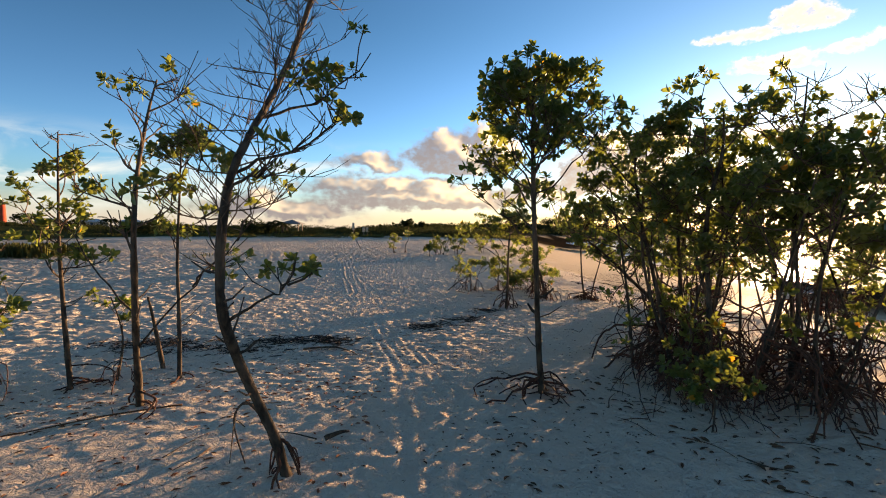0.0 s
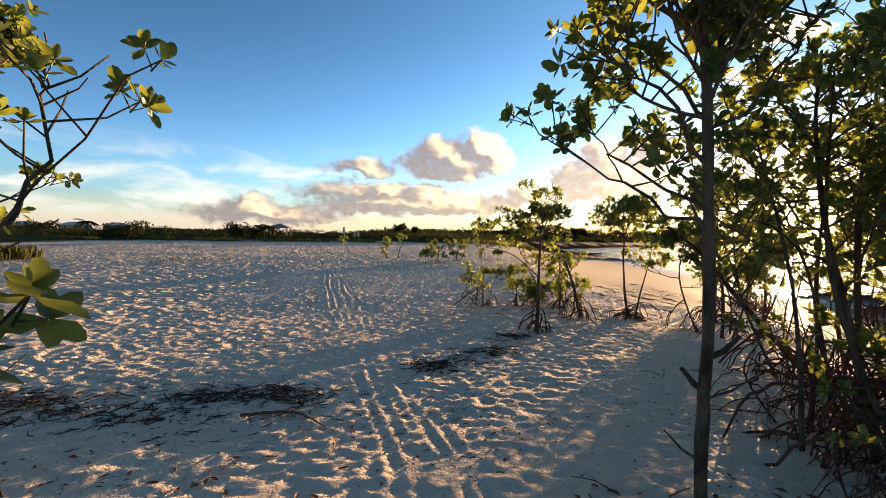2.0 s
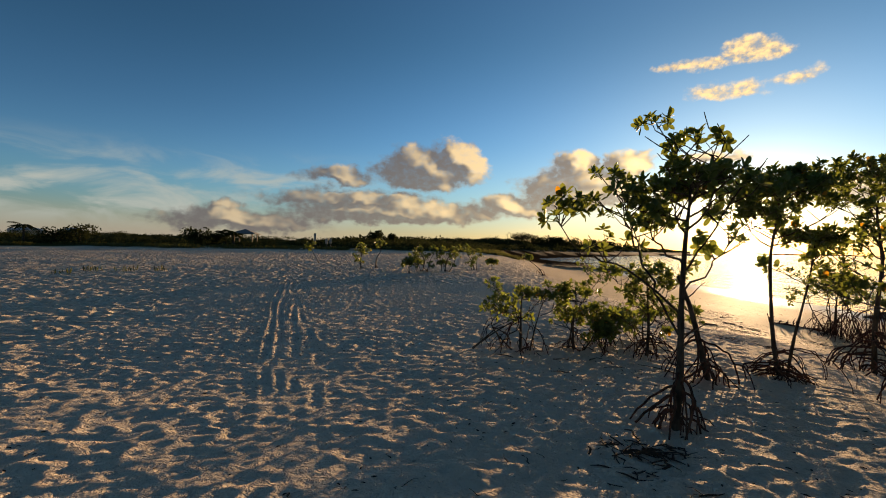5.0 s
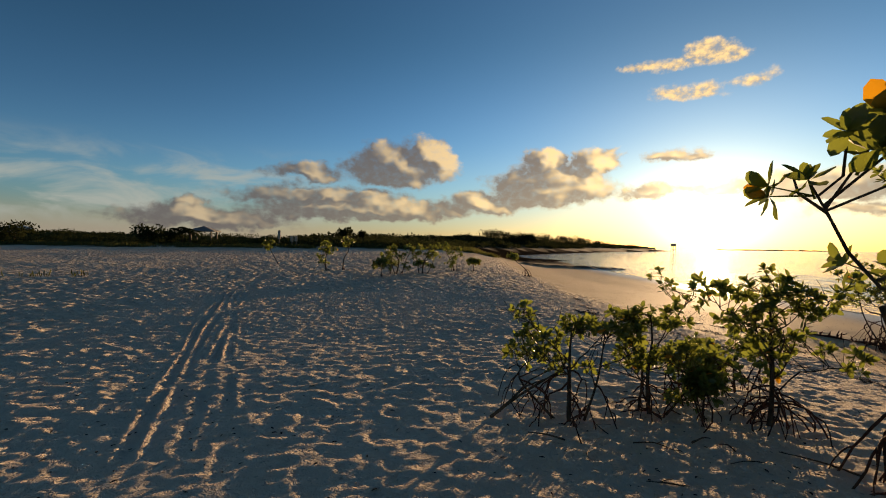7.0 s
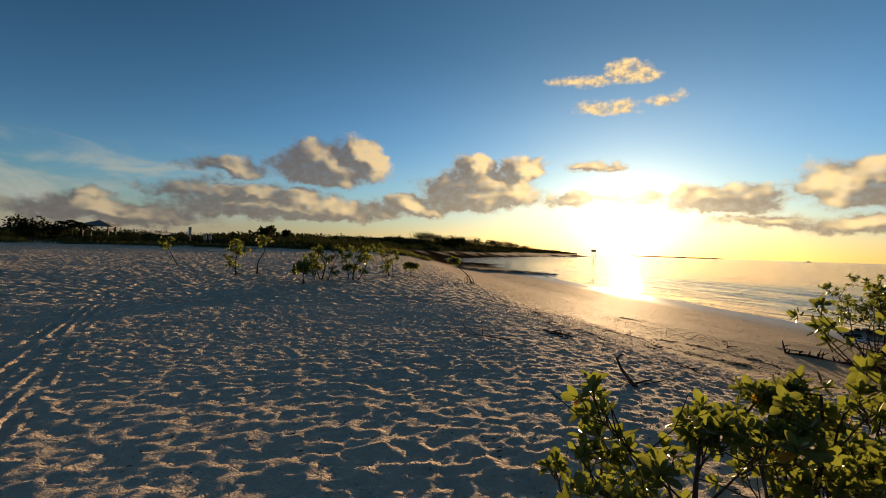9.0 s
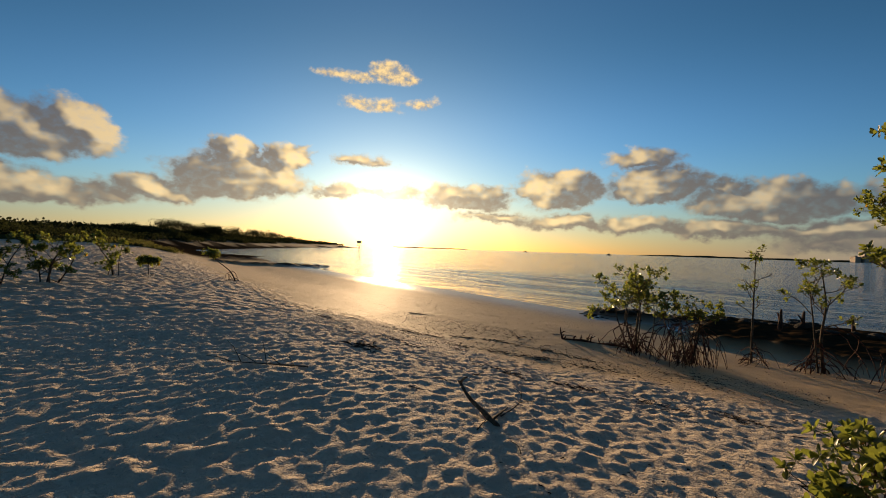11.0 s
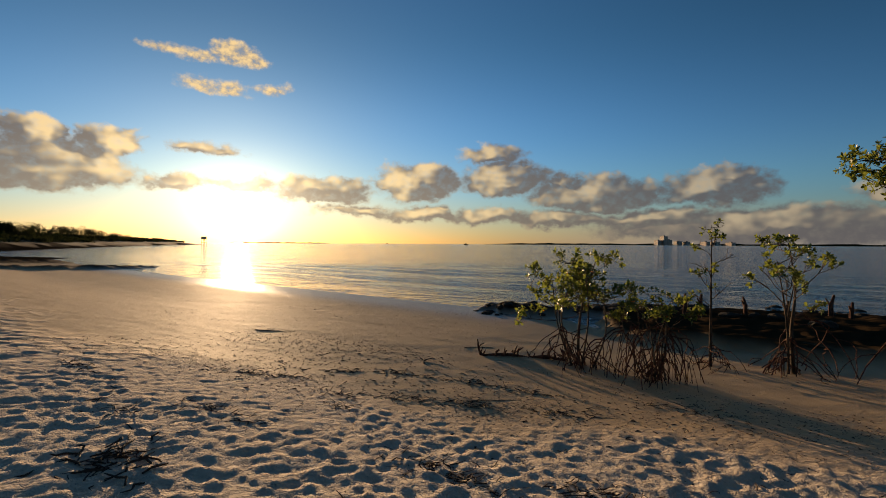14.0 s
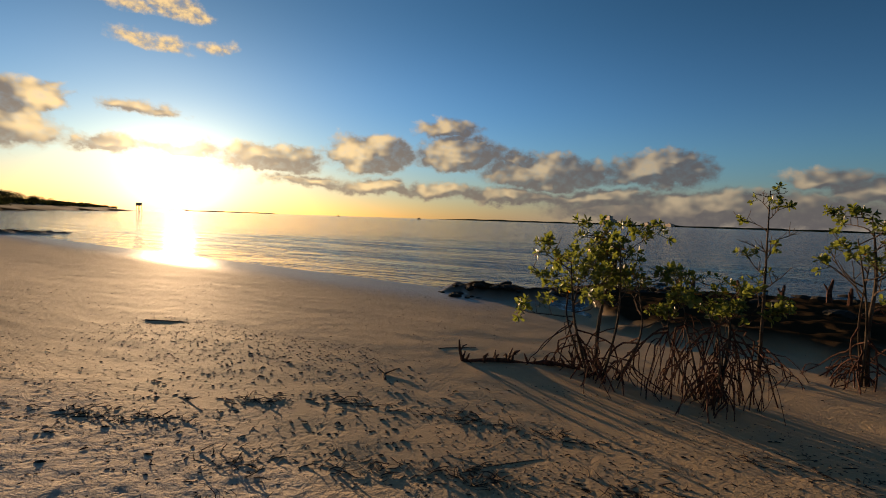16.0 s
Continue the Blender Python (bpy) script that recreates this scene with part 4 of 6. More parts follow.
# the large thicket
THICKET = "mangroves of the dense thicket"
DENSE = dict(group=THICKET, stems=3, spread=0.95, rise=(-12, 42), limb=0.30)
mangrove(2.9, 5.9, "leaning mangrove of the thicket with a broad crown", [(0, 0, -0.05), (-0.1, 0.1, 0.77), (-0.3, 0.15, 1.65), (-0.45, 0.1, 2.4), (-0.5, 0.0, 2.95)], 31, 0.036, 30, (0.50, 0.98), 1.05, 0.95, 9, 5, 34, 0.85, 0.7, cap=170,
         branches=[[(-0.3, 0.15, 1.6), (-0.8, 0.1, 2.0), (-1.15, 0.0, 2.5)], [(-0.25, 0.15, 1.4), (-0.7, 0.2, 1.7), (-1.1, 0.3, 1.85)], [(-0.4, 0.1, 2.2), (-0.8, 0.0, 2.6), (-1.0, 0.0, 2.95)], [(-0.2, 0.1, 1.2), (-0.4, -0.3, 1.6), (-0.5, -0.6, 2.1)]], **DENSE)
mangrove(3.0, 5.25, "dense mangrove of the thicket on many prop roots", [(0, 0, -0.05), (0.05, 0.1, 0.88), (0.0, 0.1, 1.87), (0.1, 0.0, 2.6), (0.1, 0.0, 3.1)], 32, 0.040, 32, (0.50, 0.98), 1.1, 0.92, 9, 5, 44, 0.95, 0.75, cap=170, **DENSE)
mangrove(3.75, 5.05, "mangrove of the thicket with thin upright twigs on top", [(0, 0, -0.05), (0.1, 0.0, 0.88), (0.1, 0.1, 1.76), (0.15, 0.1, 2.64), (0.2, 0.1, 3.41)], 33, 0.036, 40, (0.50, 1.0), 1.0, 0.85, 2.7, 6, 36, 0.9, 0.75, cap=170, branches=[[(0.15, 0.1, 2.5), (-0.2, 0.1, 2.9), (-0.6, 0.1, 3.15)], [(0.15, 0.1, 2.6), (0.5, 0.1, 2.95), (0.85, 0.1, 3.2)], [(0.15, 0.1, 2.7), (0.1, 0.1, 3.1), (0.0, 0.1, 3.4)]], tufts=0.2, **DENSE)
mangrove(3.35, 6.5, "mangrove standing inside the thicket", [(0, 0, -0.05), (0.0, 0.1, 0.99), (-0.1, 0.0, 1.98), (0.0, 0.0, 2.7), (0.05, 0.0, 3.25)], 34, 0.036, 30, (0.50, 0.98), 1.0, 0.92, 9, 5, 28, 0.8, 0.75, cap=160, **DENSE)
mangrove(4.5, 6.3, "mangrove at the seaward side of the thicket", [(0, 0, -0.05), (0.1, 0.1, 0.88), (0.0, 0.2, 1.76), (0.2, 0.2, 2.6), (0.2, 0.2, 3.15)], 35, 0.036, 28, (0.40, 0.98), 1.0, 0.85, 9, 5, 24, 0.8, 0.75, cap=150, **DENSE)
mangrove(4.0, 7.6, "mangrove thicket stem with an open crown", [(0, 0, -0.05), (-0.1, 0.1, 0.88), (0.0, 0.2, 1.65), (0.1, 0.2, 2.42), (0.0, 0.2, 2.9)], 36, 0.034, 26, (0.40, 1.0), 0.95, 0.85, 9, 4, 26, 0.75, 0.65, cap=150, **DENSE)
mangrove(4.35, 8.3, "mangrove leaning far over the sand", [(0, 0, -0.05), (-0.55, -0.1, 0.45), (-1.15, -0.35, 0.95), (-1.8, -0.75, 1.45), (-2.3, -1.0, 1.75)], 37, 0.046, 14, (0.45, 1.0), 0.55, 0.75, 9, 3, 14, 0.7, 0.5, THICKET, lower=5, cap=45)
mangrove(4.75, 10.75, "wide leafy mangrove at the far end of the thicket", [(0, 0, -0.05), (0.0, 0.0, 0.7), (-0.1, 0.0, 1.4), (-0.2, 0.1, 2.0), (-0.2, 0.1, 2.55)], 38, 0.034, 30, (0.36, 1.0), 0.85, 0.85, 9, 4, 20, 0.85, 0.6, cap=170, branches=[[(0, 0, 0.9), (-0.4, 0.2, 1.4), (-0.75, 0.3, 1.75)], [(-0.1, 0, 1.4), (-0.5, -0.1, 2.0), (-0.7, 0.0, 2.5)]], **DENSE)
mangrove(5.8, 11.3, "round leafy mangrove behind the thicket", [(0, 0, -0.05), (0.1, 0.0, 0.8), (0.0, 0.0, 1.6), (0.1, 0.1, 2.4)], 55, 0.032, 28, (0.34, 1.0), 0.85, 0.85, 9, 4, 16, 0.75, 0.55, cap=140, **DENSE)
mangrove(4.7, 4.75, "leafy mangrove at the landward end of the thicket", [(0, 0, -0.05), (0.0, 0.1, 0.88), (0.1, 0.0, 1.87), (0.0, 0.1, 2.6), (0.05, 0.0, 3.15)], 51, 0.034, 28, (0.40, 0.98), 1.0, 0.9, 9, 5, 26, 0.8, 0.75, cap=150, **DENSE)
mangrove(5.6, 7.4, "mangrove of the thicket over the brow", [(0, 0, -0.05), (0.0, 0.1, 0.88), (-0.1, 0.0, 1.87), (0.0, 0.1, 2.6), (0.05, 0.0, 3.0)], 52, 0.034, 26, (0.40, 0.98), 1.0, 0.85, 9, 5, 22, 0.8, 0.75, cap=130, **DENSE)
mangrove(2.32, 3.98, "small shoot with yellow and green leaves before the thicket", [(0, 0, -0.03), (0.02, 0, 0.2), (0.0, 0, 0.45), (-0.02, 0, 0.6)], 39, 0.010, 6, (0.3, 1.0), 0.22, 0.7, 9, 2, 2, 0.1, 0.1, THICKET, size=0.85, category="mangrove shrub")

for n, (x, y, h) in enumerate(((2.7, 5.3, 0.8), (2.85, 4.7, 0.75), (3.6, 4.45, 0.9), (2.85, 6.5, 0.9), (3.15, 5.85, 1.2), (4.4, 5.3, 1.1), (3.6, 6.9, 1.2), (4.9, 5.9, 1.2), (2.35, 4.85, 0.45))):
    mangrove(x, y, "low twiggy mangrove growth among the thicket's roots", [(0, 0, -0.05), (0.03, 0, h * 0.4), (-0.04, 0.02, h * 0.75), (0.0, 0, h)], 80 + n, 0.018, 14, (0.3, 1.0), 0.45, 0.1, 9, 3, 24, 0.7, 0.45, THICKET, stems=3, spread=0.4, category="mangrove shrub", cap=45)

# the group half way along
GROUP = "mangroves of the open group"
mangrove(1.45, 10.68, "mangrove with a flat wide crown on splayed roots", [(0, 0, -0.05), (0.03, 0, 0.5), (0.03, 0, 0.95), (0.05, 0, 1.45), (0.08, 0.0, 1.8), (0.10, 0, 2.05)], 41, 0.036, 13, (0.66, 1.0), 0.60, 0.45, 9, 4, 16, 0.36, 0.34, GROUP, lower=3, rise=(0, 50), cap=170,
         branches=[[(0.03, 0, 0.75), (-0.16, 0.05, 1.1), (-0.30, 0.05, 1.45), (-0.42, 0.05, 1.8), (-0.55, 0.0, 2.05)], [(-0.30, 0.05, 1.45), (-0.42, 0.0, 1.62), (-0.5, 0.0, 1.9)], [(0.03, 0, 0.95), (-0.40, 0.1, 1.30), (-0.75, 0.15, 1.45), (-0.98, 0.2, 1.75)],
                   [(0.10, 0, 2.0), (0.02, 0.0, 2.15), (-0.08, 0.0, 2.38)], [(0.10, 0, 2.0), (0.24, -0.05, 2.15), (0.34, -0.05, 2.38)], [(0.05, 0, 1.3), (0.25, -0.05, 1.65), (0.5, -0.1, 2.05)], [(0.04, 0, 1.1), (0.3, 0.05, 1.35), (0.55, 0.1, 1.6)], [(0.05, 0, 1.35), (-0.15, 0.1, 1.55), (-0.22, 0.1, 1.7)]])
mangrove(2.68, 12.1, "short dead leaning mangrove stem on arched roots", [(0, 0, -0.05), (-0.10, 0.05, 0.45), (-0.2, 0.05, 0.8), (-0.34, 0.08, 1.2)], 42, 0.036, 4, (0.55, 1.0), 0.22, 0.0, 9, 2, 16, 0.45, 0.5, GROUP, taper=0.4)
mangrove(3.8, 12.42, "mangrove with a rounded sunlit crown", [(0, 0, -0.05), (-0.10, 0, 0.5), (-0.15, 0, 1.4), (-0.08, 0, 1.9), (0.0, 0, 2.4)], 43, 0.030, 30, (0.58, 1.0), 0.75, 0.85, 9, 4, 22, 0.6, 0.35, GROUP, rise=(-8, 45), cap=150)
mangrove(3.95, 12.5, "thin leaning mangrove stem", [(0, 0, -0.05), (0.1, 0, 0.5), (0.28, 0, 1.2), (0.36, 0, 1.75)], 44, 0.024, 10, (0.62, 1.0), 0.45, 0.8, 9, 3, 22, 0.6, 0.4, GROUP)
mangrove(0.81, 13.47, "waist-high mangrove shrub leaning on prop roots", [(0, 0, -0.05), (0.0, 0, 0.35), (0.0, 0, 0.6), (0.02, 0, 0.85)], 45, 0.022, 12, (0.35, 1.0), 0.32, 0.42, 9, 4, 18, 0.40, 0.4, GROUP, stems=2, spread=0.3, rise=(0, 65), clusters=SMALL_CLUSTERS, category="mangrove shrub",
         branches=[[(0, 0, 0.4), (-0.22, 0.0, 0.52), (-0.36, 0.05, 0.58)], [(0, 0, 0.45), (-0.2, 0.1, 0.7), (-0.32, 0.1, 0.88)], [(0, 0, 0.45), (0.2, 0, 0.65), (0.34, 0, 0.75)]])
mangrove(1.62, 13.58, "bushy knee-high mangrove shrub", [(0, 0, -0.05), (-0.02, 0, 0.35), (0.02, 0, 0.65), (0.0, 0, 0.9)], 46, 0.022, 19, (0.22, 1.0), 0.38, 0.55, 9, 3, 18, 0.45, 0.28, GROUP, stems=2, spread=0.3, rise=(-5, 55), clusters=SMALL_CLUSTERS, category="mangrove shrub", cap=110,
         branches=[[(0, 0, 0.55), (0.2, 0.0, 0.8), (0.46, 0.0, 1.12)]])
mangrove(1.97, 13.35, "low leafy mangrove shrub", [(0, 0, -0.05), (0.02, 0, 0.2), (0.02, 0, 0.38)], 47, 0.014, 10, (0.3, 1.0), 0.22, 0.8, 9, 3, 4, 0.2, 0.15, GROUP, rise=(-5, 65), clusters=SMALL_CLUSTERS, category="mangrove shrub")
mangrove(2.53, 13.24, "open mangrove shrub with spreading limbs", [(0, 0, -0.05), (0.02, 0, 0.4), (0.0, 0, 0.8), (-0.02, 0, 1.15)], 48, 0.026, 14, (0.25, 1.0), 0.42, 0.42, 9, 3, 18, 0.45, 0.32, GROUP, rise=(5, 55), clusters=SMALL_CLUSTERS, size=1.15, category="mangrove shrub",
         branches=[[(0.0, 0, 0.7), (-0.3, 0.1, 0.95), (-0.5, 0.2, 1.08)], [(0.0, 0, 0.65), (0.25, -0.1, 0.9), (0.4, -0.2, 1.15)], [(0.0, 0, 0.8), (0.02, 0, 1.0), (0.05, 0, 1.15)], [(0.0, 0, 0.3), (0.3, -0.1, 0.5), (0.5, -0.2, 0.55)]])
mangrove(2.28, 13.85, "low leafy mangrove shrub", [(0, 0, -0.05), (0.02, 0, 0.25), (0.0, 0, 0.45)], 53, 0.016, 14, (0.2, 1.0), 0.32, 0.5, 9, 3, 12, 0.35, 0.25, GROUP, stems=2, spread=0.3, rise=(-5, 60), clusters=SMALL_CLUSTERS, category="mangrove shrub")
mangrove(2.95, 14.15, "low leafy mangrove shrub", [(0, 0, -0.05), (-0.02, 0, 0.28), (0.03, 0, 0.5)], 54, 0.016, 15, (0.2, 1.0), 0.34, 0.55, 9, 3, 12, 0.35, 0.25, GROUP, stems=2, spread=0.3, rise=(-5, 60), clusters=SMALL_CLUSTERS, category="mangrove shrub")
mangrove(6.4, 13.7, "broad mangrove at the brow of the beach", [(0, 0, -0.05), (0.0, 0, 0.8), (0.1, 0, 1.7), (0.0, 0, 2.5), (0.1, 0, 3.2)], 50, 0.040, 26, (0.40, 1.0), 0.8, 0.9, 9, 4, 26, 0.8, 0.6, GROUP)

# young plants far out on the sand
YOUNG = "young mangroves far out on the sand"
mangrove(-0.2, 28.8, "young mangrove with a forked stem", [(0, 0, -0.05), (0.1, 0, 0.5), (-0.05, 0, 0.8), (0.0, 0, 1.1)], 61, 0.030, 16, (0.12, 1.0), 0.55, 0.85, 9, 4, 4, 0.3, 0.2, YOUNG, size=0.95, stems=3, spread=0.55)
mangrove(0.85, 28.9, "young mangrove with a rounded crown", [(0, 0, -0.05), (0.1, 0, 0.5), (0.25, 0, 0.8), (0.35, 0, 1.1)], 62, 0.030, 16, (0.12, 1.0), 0.55, 0.85, 9, 4, 4, 0.3, 0.2, YOUNG, size=0.95, stems=3, spread=0.55)
mangrove(-0.8, 27.4, "low tuft of mangrove leaves", [(0, 0, -0.03), (0.0, 0, 0.3), (0.05, 0, 0.6)], 63, 0.016, 8, (0.2, 1.0), 0.35, 0.9, 9, 4, 3, 0.2, 0.15, YOUNG, size=1.1, category="mangrove shrub")
mangrove(-3.2, 30.5, "small upright mangrove sapling", [(0, 0, -0.03), (0.0, 0, 0.6), (0.1, 0, 0.9), (0.05, 0, 1.2)], 64, 0.026, 10, (0.12, 1.0), 0.36, 0.8, 9, 4, 4, 0.2, 0.15, YOUNG, size=0.95, stems=1, spread=0.3)
mangrove(-2.5, 30.8, "bare crooked sapling on open sand", [(0, 0, -0.03), (0.05, 0, 0.5), (0.25, 0, 0.9), (0.2, 0, 1.4)], 65, 0.030, 4, (0.6, 1.0), 0.25, 0.5, 9, 4, 4, 0.2, 0.15, YOUNG, size=1.1)
mangrove(2.6, 31.5, "leaning mangrove sapling with tufts of leaves", [(0, 0, -0.03), (-0.1, 0, 0.4), (-0.35, 0, 0.8), (-0.5, 0, 1.2)], 66, 0.024, 10, (0.12, 1.0), 0.4, 0.85, 9, 4, 4, 0.25, 0.2, YOUNG, size=0.95, stems=2, spread=0.4)
mangrove(3.6, 31.8, "low mangrove tuft on the sand", [(0, 0, -0.03), (0.0, 0, 0.3), (0.0, 0, 0.5)], 67, 0.016, 7, (0.3, 1.0), 0.3, 0.9, 9, 4, 3, 0.2, 0.15, YOUNG, size=1.1, category="mangrove shrub")
mangrove(-6.0, 34.5, "thin slanting sapling on open sand", [(0, 0, -0.03), (-0.3, 0, 0.5), (-0.6, 0, 1.1)], 68, 0.022, 5, (0.6, 1.0), 0.25, 0.8, 9, 4, 2, 0.2, 0.1, YOUNG, size=1.1)
mangrove(6.4, 31.8, "wind-bent mangrove sapling near the water", [(0, 0, -0.03), (-0.2, 0, 0.35), (-0.7, 0, 0.75), (-1.0, 0, 1.0)], 69, 0.028, 7, (0.6, 1.0), 0.3, 0.6, 9, 4, 8, 0.4, 0.3, YOUNG, size=1.1)

# the red-rooted row near the water
ROW = "mangroves near the water"
mangrove(10.4, 18.55, "bushy mangrove on a cage of dark roots", [(0, 0, -0.05), (0.02, 0, 0.6), (0.0, -0.1, 1.2), (0.02, -0.3, 1.85)], 71, 0.030, 34, (0.50, 1.0), 0.72, 0.62, 9, 4, 40, 0.55, 0.62, ROW, clusters=SMALL_CLUSTERS, size=1.1, stems=5, spread=0.6, rise=(-5, 40))
mangrove(10.1, 17.3, "low mangrove that is mostly reddish prop roots", [(0, 0, -0.05), (0.05, -0.1, 0.5), (0.1, -0.1, 0.9), (0.1, 0.0, 1.25)], 72, 0.026, 14, (0.6, 1.0), 0.42, 0.6, 9, 3, 70, 0.52, 0.75, ROW, clusters=SMALL_CLUSTERS, size=1.1, stems=5, spread=0.5)
mangrove(11.7, 16.6, "tall thin leafless mangrove", [(0, 0, -0.05), (0.0, 0.0, 0.8), (0.05, 0.0, 1.6), (0.1, 0.0, 2.45)], 73, 0.028, 12, (0.42, 1.0), 0.42, 0.10, 9, 4, 14, 0.75, 0.5, ROW, clusters=SMALL_CLUSTERS, size=1.1)
mangrove(11.9, 15.4, "mangrove with sparse tufts and thick red roots", [(0, 0, -0.05), (-0.05, 0.05, 0.7), (0.0, 0.0, 1.4), (-0.02, 0.1, 2.15)], 74, 0.036, 13, (0.52, 1.0), 0.75, 0.72, 9, 3, 24, 0.75, 0.85, ROW, clusters=SMALL_CLUSTERS, size=1.1, rise=(0, 45), stems=2, spread=0.3)
mangrove(11.2, 13.85, "tall leaning mangrove with a spreading crown", [(0, 0, -0.05), (0.02, 0.0, 0.9), (0.03, 0.1, 1.9), (-0.02, 0.25, 2.6), (-0.05, 0.5, 3.3)], 75, 0.045, 24, (0.55, 1.0), 1.05, 0.9, 9, 4, 30, 0.75, 0.85, ROW, clusters=SMALL_CLUSTERS, size=1.1, rise=(10, 50))
mangrove(11.35, 13.2, "mangrove root clump with a short stem", [(0, 0, -0.05), (0.0, 0.0, 0.6), (0.0, 0.0, 1.1)], 76, 0.026, 8, (0.6, 1.0), 0.4, 0.6, 9, 3, 30, 0.7, 0.7, ROW, clusters=SMALL_CLUSTERS, size=1.1, stems=3, spread=0.4)


# ---- dead wood and weed on the sand ----
def fallen_stick(name, points, radius, label, group="", side=(), mat=None):
    """points: x, y and height over the sand."""
    base = points[0]
    z = ground_height(base[0], base[1])
    ob = thing(name, (base[0], base[1], z), label, "driftwood", group)
    rng = random.Random(int(abs(base[0] * 97 + base[1] * 31)))
    line = bowed([(q[0] - base[0], q[1] - base[1], ground_height(q[0], q[1]) - z + q[2]) for q in points], 4)
    geo = Geo()
    geo.tube(line, [radius * (1 - 0.6 * i / (len(line) - 1)) for i in range(len(line))], 7, 0.15, rng)
    part("stem", geo, mat or DRIFTWOOD, ob, "", True)
    for t, dx, dy, dz in side:
        a = along(line, t)
        b = a + Vector((dx, dy, dz))
        g = Geo()
        g.tube([a, a.lerp(b, 0.5) + Vector((0, 0, 0.2 * abs(dz))), b], [radius * 0.55, radius * 0.42, radius * 0.25], 5, 0.15, rng)
        part("side_branch", g, mat or DRIFTWOOD, ob)
    return ob


fallen_stick("driftwood_stick", [(2.95, 16.5, -0.01), (3.02, 16.72, 0.05), (3.1, 16.95, 0.09), (3.2, 17.2, 0.19)], 0.030, "thick dark bent stick standing up out of the sand", side=((0.15, 0.35, 0.1, 0.01), (0.95, 0.06, -0.05, 0.06)))
fallen_stick("thin_branch", [(3.2, 16.66, 0.0), (3.5, 16.72, 0.04), (3.75, 16.84, 0.07), (3.95, 17.0, 0.14)], 0.008, "thin dead branch lying on trodden sand", side=((0.5, 0.1, -0.12, 0.02), (0.75, 0.02, 0.12, 0.05)))
fallen_stick("fallen_branch", [(2.45, 18.85, 0.02), (2.1, 19.15, 0.03), (1.75, 19.55, 0.03)], 0.010, "thin dead branch with twigs lying on sand", side=((0.2, 0.02, 0.3, 0.10), (0.35, -0.15, 0.35, 0.14), (0.5, 0.1, 0.35, 0.18), (0.6, -0.2, 0.2, 0.12), (0.75, -0.05, 0.3, 0.20), (0.85, -0.25, 0.15, 0.08)))
fallen_stick("driftwood_log", [(9.05, 24.95, -0.008), (9.2, 24.7, -0.004), (9.36, 24.4, -0.008)], 0.026, "short dark log on smooth damp sand")
fallen_stick("stick_on_sand", [(-2.0, 6.7, 0.02), (-1.55, 6.75, 0.03), (-1.2, 6.45, 0.015)], 0.016, "long thin stick lying on trodden sand")
fallen_stick("stump", [(-3.48, 5.81, -0.05), (-3.55, 5.78, 0.45), (-3.62, 5.74, 0.9)], 0.032, "grey broken dead stem standing in sand")
fallen_stick("dry_frond", [(-2.55, 4.55, 0.01), (-3.1, 4.25, 0.015), (-3.6, 3.85, 0.01), (-4.05, 3.75, 0.0)], 0.009, "reddish dry branch lying on sand", side=((0.3, -0.1, 0.12, 0.02), (0.6, -0.1, -0.12, 0.02)), mat=LITTER)
fallen_stick("dark_chip", [(-0.95, 3.75, 0.03), (-0.84, 3.82, 0.05), (-0.78, 3.88, 0.03)], 0.022, "dark lump of broken wood")
fallen_stick("bowed_root", [(-1.35, 3.8, 0.0), (-1.55, 3.72, 0.33), (-1.62, 3.6, 0.24), (-1.45, 3.4, 0.0)], 0.013, "dark bowed root arching out of sand", side=((0.45, 0.28, 0.1, -0.02), (0.55, 0.1, -0.35, -0.25)))
fallen_stick("crossed_stick", [(7.2, 19.1, -0.002), (7.48, 18.88, 0.0), (7.75, 18.65, -0.002)], 0.006, "thin crossed sticks on damp sand", side=((0.3, 0.02, 0.3, 0.01), (0.6, -0.25, 0.1, 0.01)))
fallen_stick("small_stick", [(8.6, 20.5, 0.005), (8.75, 20.6, 0.01), (8.95, 20.55, 0.03)], 0.016, "small dark stick on smooth sand", side=((0.5, 0.1, 0.15, 0.02),))
fallen_stick("small_stick", [(10.2, 20.6, 0.0), (10.42, 20.42, 0.002), (10.6, 20.2, 0.0)], 0.010, "small dark stick on smooth sand")
fallen_stick("slanting_trunk", [(0.15, 13.62, 0.0), (0.4, 13.58, 0.2), (0.72, 13.5, 0.42)], 0.016, "slanting dark prop stems", side=((0.1, 0.55, -0.08, 0.36), (0.3, 0.45, 0.05, 0.30)))

